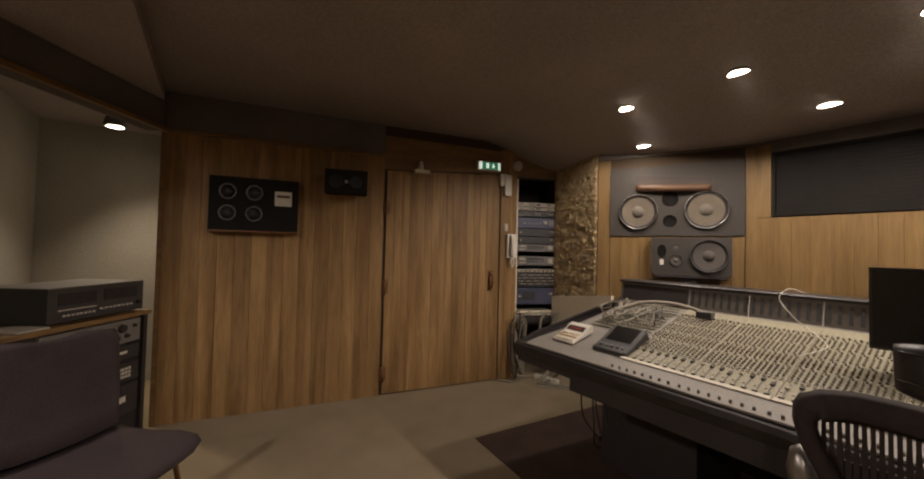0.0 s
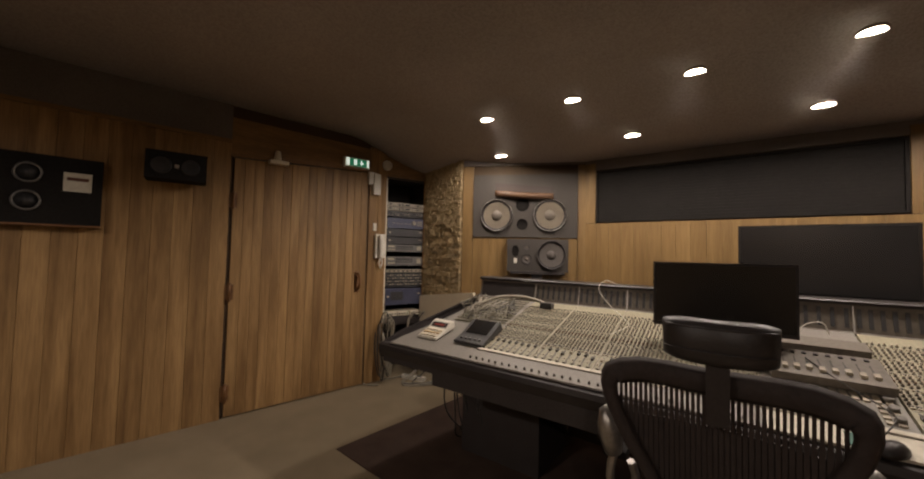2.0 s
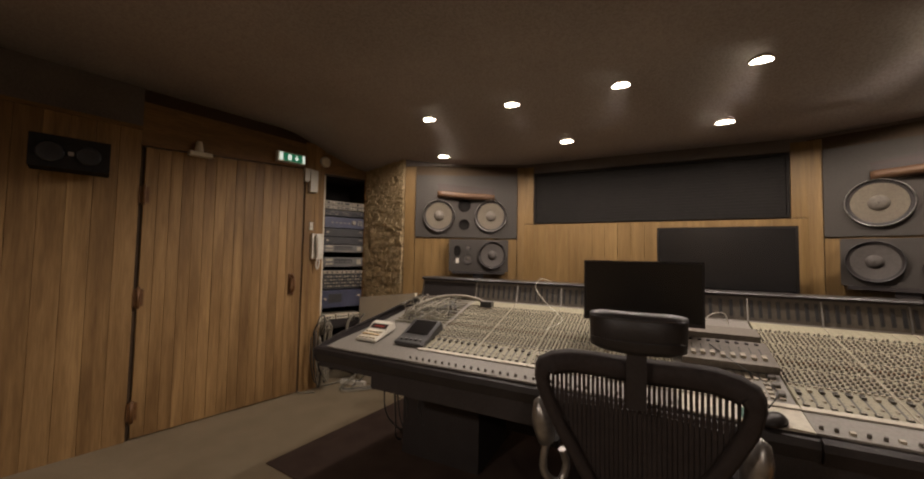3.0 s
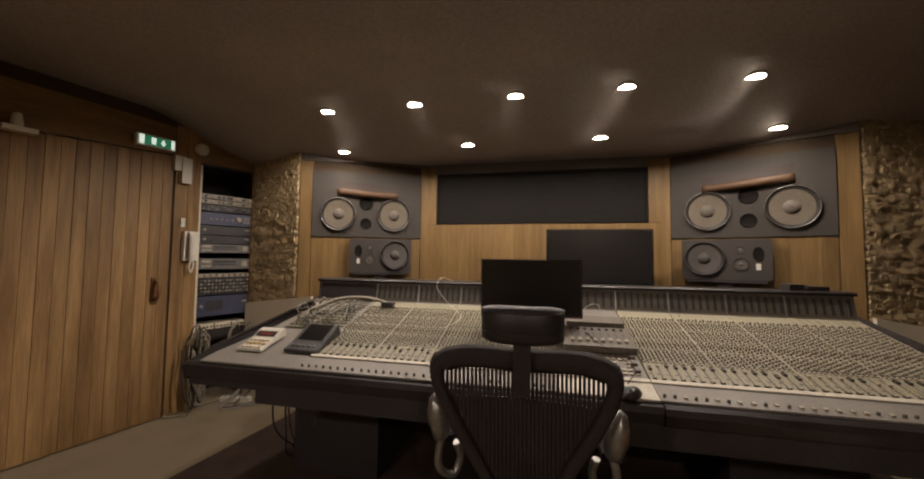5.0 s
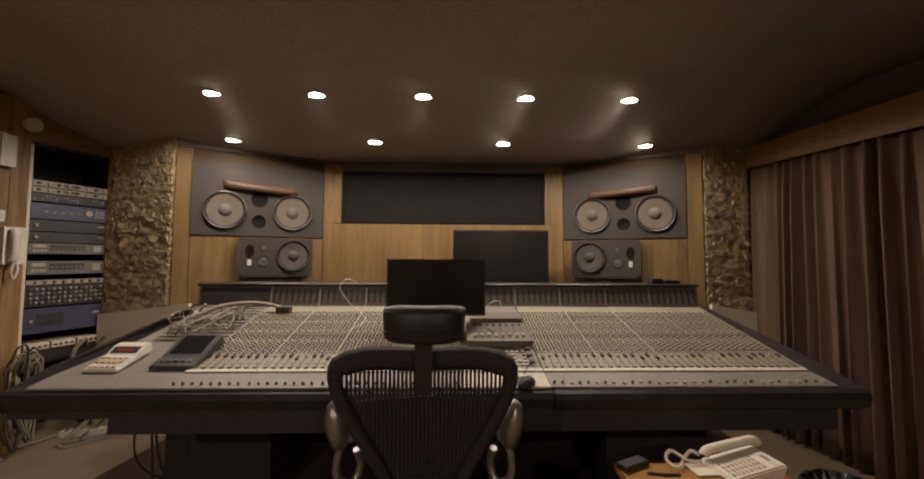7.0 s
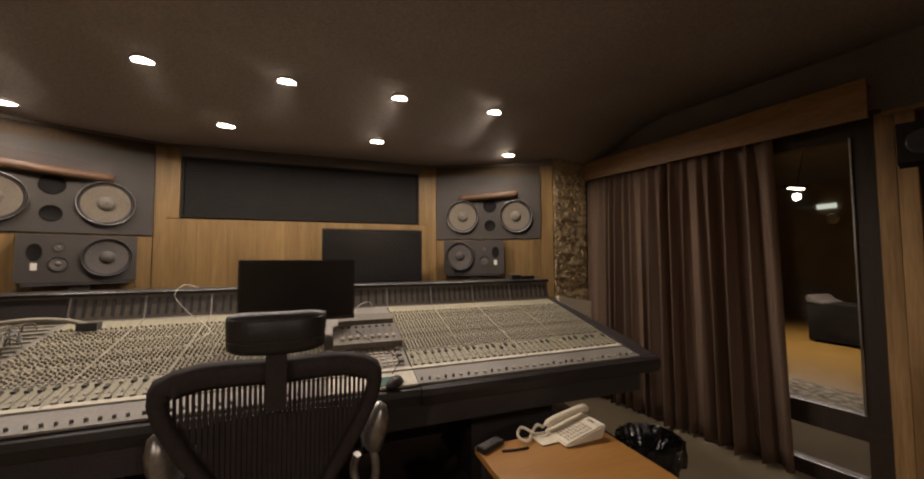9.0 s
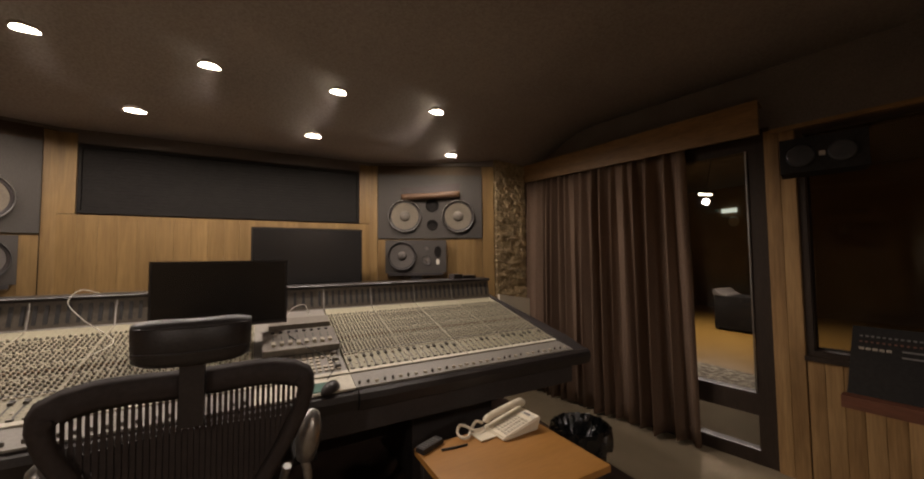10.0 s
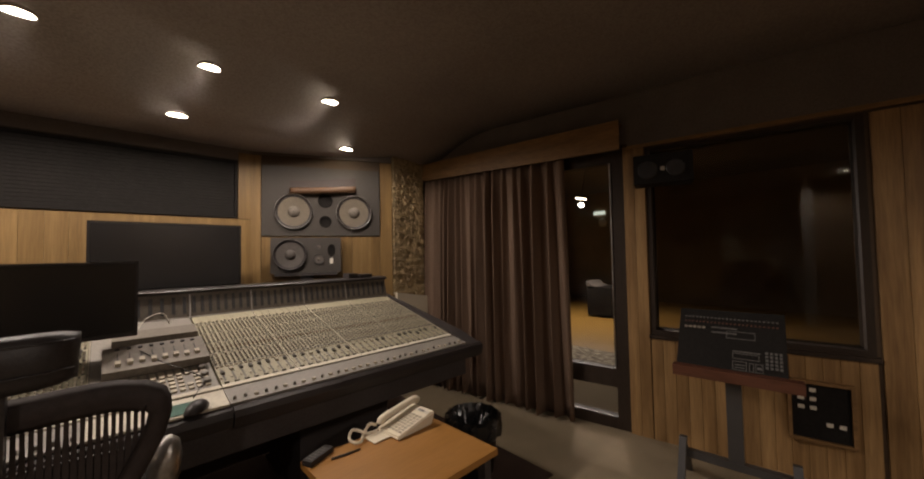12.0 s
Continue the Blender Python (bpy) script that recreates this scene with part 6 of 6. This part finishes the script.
for x in (-0.24, 0.24):
    for y in (-0.35, 0.23):
        bm = bm_new()
        bm_lathe(bm, [(0.03, 0.0), (0.03, 0.04)], 10, pose(x, y, 0))
        part("foot", bm, BLACK_SATIN, case)
bm = bm_new()
bm_box(bm, 10.44, 10.499, 4.69, 5.01, 2.365, 2.47)
solid("far_exit_sign", bm, EXIT_WHITE, "small lit exit sign in the recording room", "exit sign")
bm = bm_new()
bm_lathe(bm, [(0.11, 0), (0.12, 0.02), (0.08, 0.03)], 18, pose(10.49, 4.76, 2.14, 0, -90, 0))
solid("wall_clock", bm, WHITE, "round white clock on the far wall", "clock")
lv = thing("hanging_lamp", pose(6.7, 3.46, 2.335, 12, 0, 0), "short lit tube lamp hanging in the recording room", "lamp")
bm = bm_new()
bm_box(bm, -0.03, 0.03, -0.15, 0.15, 0.0, 0.03)
soften(bm, 0.006)
bm_lathe(bm, [(0.006, 0.03), (0.006, 0.66)], 8)
part("housing", bm, BLACK, lv)
bm = bm_new()
bm_lathe(bm, [(0.012, -0.10), (0.014, -0.09), (0.014, 0.09), (0.012, 0.10)], 12, pose(0, 0, -0.0145, 90, 0, 0))
part("tube", bm, LENS_SMALL, lv, "glowing tube")
spot("recording_room_beam", (6.7, 3.46, 2.2), (6.3, 3.0, 0), 255, 148, 0.6, 0.05)

# ---------- niche on the left, rear walls ----------
hl = span(HEAD0, A)
wh = wall("wall_niche_header", HEAD0, A, [(0, hl, 2.2, TOP)], FABRIC_BLACK, "dark cloth header above the niche")
bm = bm_new()
bm_box(bm, 0, hl, -0.03, 0, 2.185, 2.215)
part("ceiling_trim", bm, WOOD_TRIM, wh)
for nm, a, b in (("wall_niche_back", (-4.6, -1.15), (-4.6, 0.0)), ("wall_niche_side", (-2.0, -1.15), (-4.6, -1.15)), ("wall_niche_end", (-4.6, -0.1), (-3.45, -0.1))):
    wall(nm, a, b, [(0, span(a, b), 0, 2.75)], PLASTER, "plain warm grey plastered wall")
bm = bm_new()
bm_box(bm, -4.6, -2.0, -1.15, -0.2, 2.42, 2.5)
solid("ceiling_niche", bm, CEILING_BOARD, "low dark ceiling of the niche", "ceiling", kind="structure")
bm = bm_new()
bm_box(bm, -0.03, 0.012, -0.012, 0.10, 0.0, 2.19)
solid("trim_corner", bm, WOOD_TRIM, "wooden corner post at the end of the boards", "trim", LW, kind="structure")
wall("wall_rear", (3.6, -2.2), (-2.2, -2.2), [(0, 5.8, 0, TOP)], LIVE_WALL, "plain dim brown rear wall")
wall("wall_rear_left", (-2.2, -2.2), (-2.2, -1.15), [(0, 1.05, 0, TOP)], LIVE_WALL, "plain dim brown rear wall")
wall("wall_rear_right", (3.443, -1.2), (3.55, -2.2), [(0, 1.0, 0, TOP)], LIVE_WALL, "plain dim brown rear wall")

niche_lamp = thing("niche_downlight", pose(-3.98, -0.56, 2.3), "small lit downlight in the niche", "lamp")
bm = bm_new()
bm_lathe(bm, [(0.07, 0.0), (0.075, 0.02), (0.06, 0.07), (0.03, 0.12)], 20)
part("housing", bm, GREY_FACE, niche_lamp)
bm = bm_new()
bm_lathe(bm, [(0.055, -0.004), (0.055, -0.001)], 20)
part("lens", bm, LENS_SMALL, niche_lamp)
spot("niche_beam", (-3.98, -0.56, 2.29), (-3.86, -0.16, 0.9), 92, 116, 0.9, 0.04, (1.0, 0.80, 0.58))

# cabinet with a recorder on it
CB0, CB1 = (-2.60, -0.73), (-3.31, -0.24)
cbm = wall_pose(CB0, CB1)
cbl = span(CB0, CB1)
cabn = thing("rack_cabinet", cbm, "low equipment cabinet with a wooden top and black side", "cabinet")
bm = bm_new()
bm_box(bm, 0, cbl, 0.02, 0.44, 0.05, 0.845)
bm_box(bm, cbl - 0.03, cbl, -0.01, 0.02, 0.0, 0.845)
part("body", bm, BLACK, cabn)
bm = bm_new()
bm_box(bm, -0.02, cbl + 0.02, -0.02, 0.46, 0.846, 0.872)
soften(bm, 0.004)
part("top", bm, WOOD_TRIM, cabn)
for z0, z1, mat in ((0.68, 0.83, FACE_GREY_LIGHT), (0.57, 0.66, DARK_FACE), (0.42, 0.54, DARK_FACE), (0.2, 0.40, DARK_FACE)):
    bm = bm_new()
    bm_box(bm, 0.2, cbl - 0.05, -0.002, 0.019, z0, z1, 0)
    h = z1 - z0
    if mat is FACE_GREY_LIGHT:
        for x, z, r in ((0.52, 0.62, 0.027), (0.60, 0.62, 0.027), (0.675, 0.66, 0.03), (0.56, 0.25, 0.018), (0.635, 0.27, 0.022), (0.71, 0.3, 0.016), (0.765, 0.7, 0.012)):
            knob(bm, x, z0 + h * z, r, -0.002, 2)
    elif z0 == 0.42:
        for k in range(4):
            for j in range(3):
                bm_box(bm, 0.66 + k * 0.024, 0.676 + k * 0.024, -0.008, -0.002, z0 + 0.025 + j * 0.025, z0 + 0.042 + j * 0.025, 1)
    else:
        bm_box(bm, 0.64, 0.72, -0.006, -0.002, z0 + h * 0.42, z0 + h * 0.6, 1)
        bm_box(bm, 0.5, 0.62, -0.006, -0.002, z0 + h * 0.3, z0 + h * 0.7, 2)
    part("device", bm, [mat, WHITE, BLACK], cabn)
rec = thing("tape_recorder", cbm @ pose(cbl - 0.605, 0.03, 0.873) @ Matrix.Diagonal((1.34, 1.1, 1.08, 1)), "grey-black audio recorder with a flat front on the cabinet", "recorder")
bm = bm_new()
bm_box(bm, 0, 0.45, 0, 0.38, 0.012, 0.19)
soften(bm, 0.006, 2)
part("case", bm, CHARCOAL, rec)
bm = bm_new()
bm_box(bm, 0.0, 0.45, 0.0, 0.38, 0.1905, 0.196)
part("lid", bm, GREY_FACE, rec)
bm = bm_new()
bm_box(bm, 0.04, 0.2, -0.004, -0.0005, 0.10, 0.165, 0)
bm_box(bm, 0.24, 0.41, -0.004, -0.0005, 0.10, 0.165, 0)
for k in range(8):
    bm_box(bm, 0.06 + k * 0.018, 0.07 + k * 0.018, -0.005, -0.0005, 0.04, 0.05, 1)
    bm_box(bm, 0.22 + k * 0.022, 0.232 + k * 0.022, -0.005, -0.0005, 0.05, 0.06, 1)
bm_box(bm, 0.04, 0.2, -0.006, -0.0005, 0.072, 0.078, 1)
knob(bm, 0.42, 0.06, 0.014, -0.001, 0)
tagged(part("front_keys", bm, [BLACK, WHITE], rec), kind="stuff")
bm = bm_new()
bm_box(bm, 0.1, 0.25, 0.0, 0.2, 0.0, 0.008)
solid("paper_sheet", bm, PAPER, "pale sheet of paper on the cabinet top", "paper", cbm @ pose(0, 0, 0.873))

# upholstered shell chair
sc = thing("shell_chair", pose(-1.90, -0.245, 0) @ pose(0, 0, 0, 0, 0, -48), "purple-grey upholstered shell chair on slim legs", "chair")
bm = bm_new()


def shell(profile, wfun, t, nn=14):
    """A padded sheet along a (y, z) profile, wfun gives its half width."""
    loops_ = []
    for i, (y, z) in enumerate(profile):
        hw = wfun(i / (len(profile) - 1))
        loops_.append([Vector((hw * (2 * k / nn - 1), y, z + 0.02 * (2 * k / nn - 1) ** 2)) for k in range(nn + 1)])
    top_ = [[bm.verts.new(p) for p in lp] for lp in loops_]
    low_ = []
    for i, lp in enumerate(loops_):
        a_ = Vector((0, *profile[max(i - 1, 0)]))
        b_ = Vector((0, *profile[min(i + 1, len(profile) - 1)]))
        d_ = (b_ - a_).normalized()
        nrm = Vector((0, -d_.z, d_.y))
        low_.append([bm.verts.new(p - nrm * t * (1 - 0.4 * abs(2 * k / nn - 1) ** 6)) for k, p in enumerate(lp)])
    for g, flip in ((top_, False), (low_, True)):
        for a_, b_ in zip(g, g[1:]):
            for k in range(nn):
                q = (a_[k], a_[k + 1], b_[k + 1], b_[k])
                f_ = bm.faces.new(q[::-1] if flip else q)
                f_.smooth = True
    for k in range(nn):
        bm.faces.new((top_[0][k], low_[0][k], low_[0][k + 1], top_[0][k + 1]))
        bm.faces.new((top_[-1][k + 1], low_[-1][k + 1], low_[-1][k], top_[-1][k]))
    for a_, b_, c_, d_ in zip(top_, top_[1:], low_, low_[1:]):
        bm.faces.new((a_[0], b_[0], d_[0], c_[0]))
        bm.faces.new((b_[-1], a_[-1], c_[-1], d_[-1]))


shell([(0.275, 0.436), (0.262, 0.452), (0.235, 0.463), (0.15, 0.466), (0.0, 0.45), (-0.14, 0.445), (-0.20, 0.455)], lambda u: 0.25 * (0.72 + 0.28 * math.sqrt(1 - (1 - min(1.0, u / 0.45)) ** 2)) - 0.03 * max(0.0, u - 0.45), 0.05)
part("seat", bm, PURPLE, sc)
bm = bm_new()
shell([(-0.19, 0.50), (-0.225, 0.58), (-0.25, 0.68), (-0.275, 0.80), (-0.29, 0.885), (-0.296, 0.915), (-0.30, 0.928)], lambda u: (0.21 + 0.05 * math.sin(u * 2.2)) * math.sqrt(max(0.25, 1 - max(0, (u - 0.55) / 0.47) ** 3)), 0.05)
part("backrest", bm, PURPLE, sc)
for x in (-0.2, 0.2):
    for y0, y1 in ((0.18, 0.25), (-0.15, -0.24)):
        bm = bm_new()
        bm_tube(bm, [(x * 0.8, y0 * 0.8, 0.43), (x, y0, 0.40), (x * 1.15, y1, 0.0)], 0.011, 8)
        part("leg", bm, WOOD_DARK, sc)
bm = bm_new()
bm_tube(bm, [(0.0, -0.14, 0.43), (0.0, -0.21, 0.47), (0.0, -0.25, 0.56)], 0.02, 8)
part("back_bracket", bm, BLACK, sc)

# ---------- ceiling downlights ----------
proto = None
# the last of LAMPS_C is an added fill lamp with the same fitting
for lx, ly in LAMPS_A + LAMPS_B + LAMPS_C:
    m = pose(lx, ly, ceil_z(ly) + 0.004, -0.25 * math.degrees(math.atan((ceil_z(ly - 0.05) - ceil_z(ly + 0.05)) / 0.1)), 0, 0)
    if proto is None:
        proto = thing("ceiling_downlight", m, "round recessed downlight, lit warm white, in the dark ceiling", "lamp", "ceiling downlights")
        bm = bm_new()
        bm_lathe(bm, [(0.062, 0.06), (0.062, -0.006), (0.058, -0.009), (0.054, -0.006), (0.052, 0.0)], 28, Matrix(), 0, False)
        part("ring", bm, CEILING_BOARD, proto)
        bm = bm_new()
        bm_lathe(bm, [(0.053, 0.004), (0.052, -0.005), (0.03, -0.0065), (0.006, -0.007)], 28)
        lens_part = part("lens", bm, LENS, proto, "glowing lens")
        lens_part.visible_shadow = False
    else:
        copy_thing(proto, m)
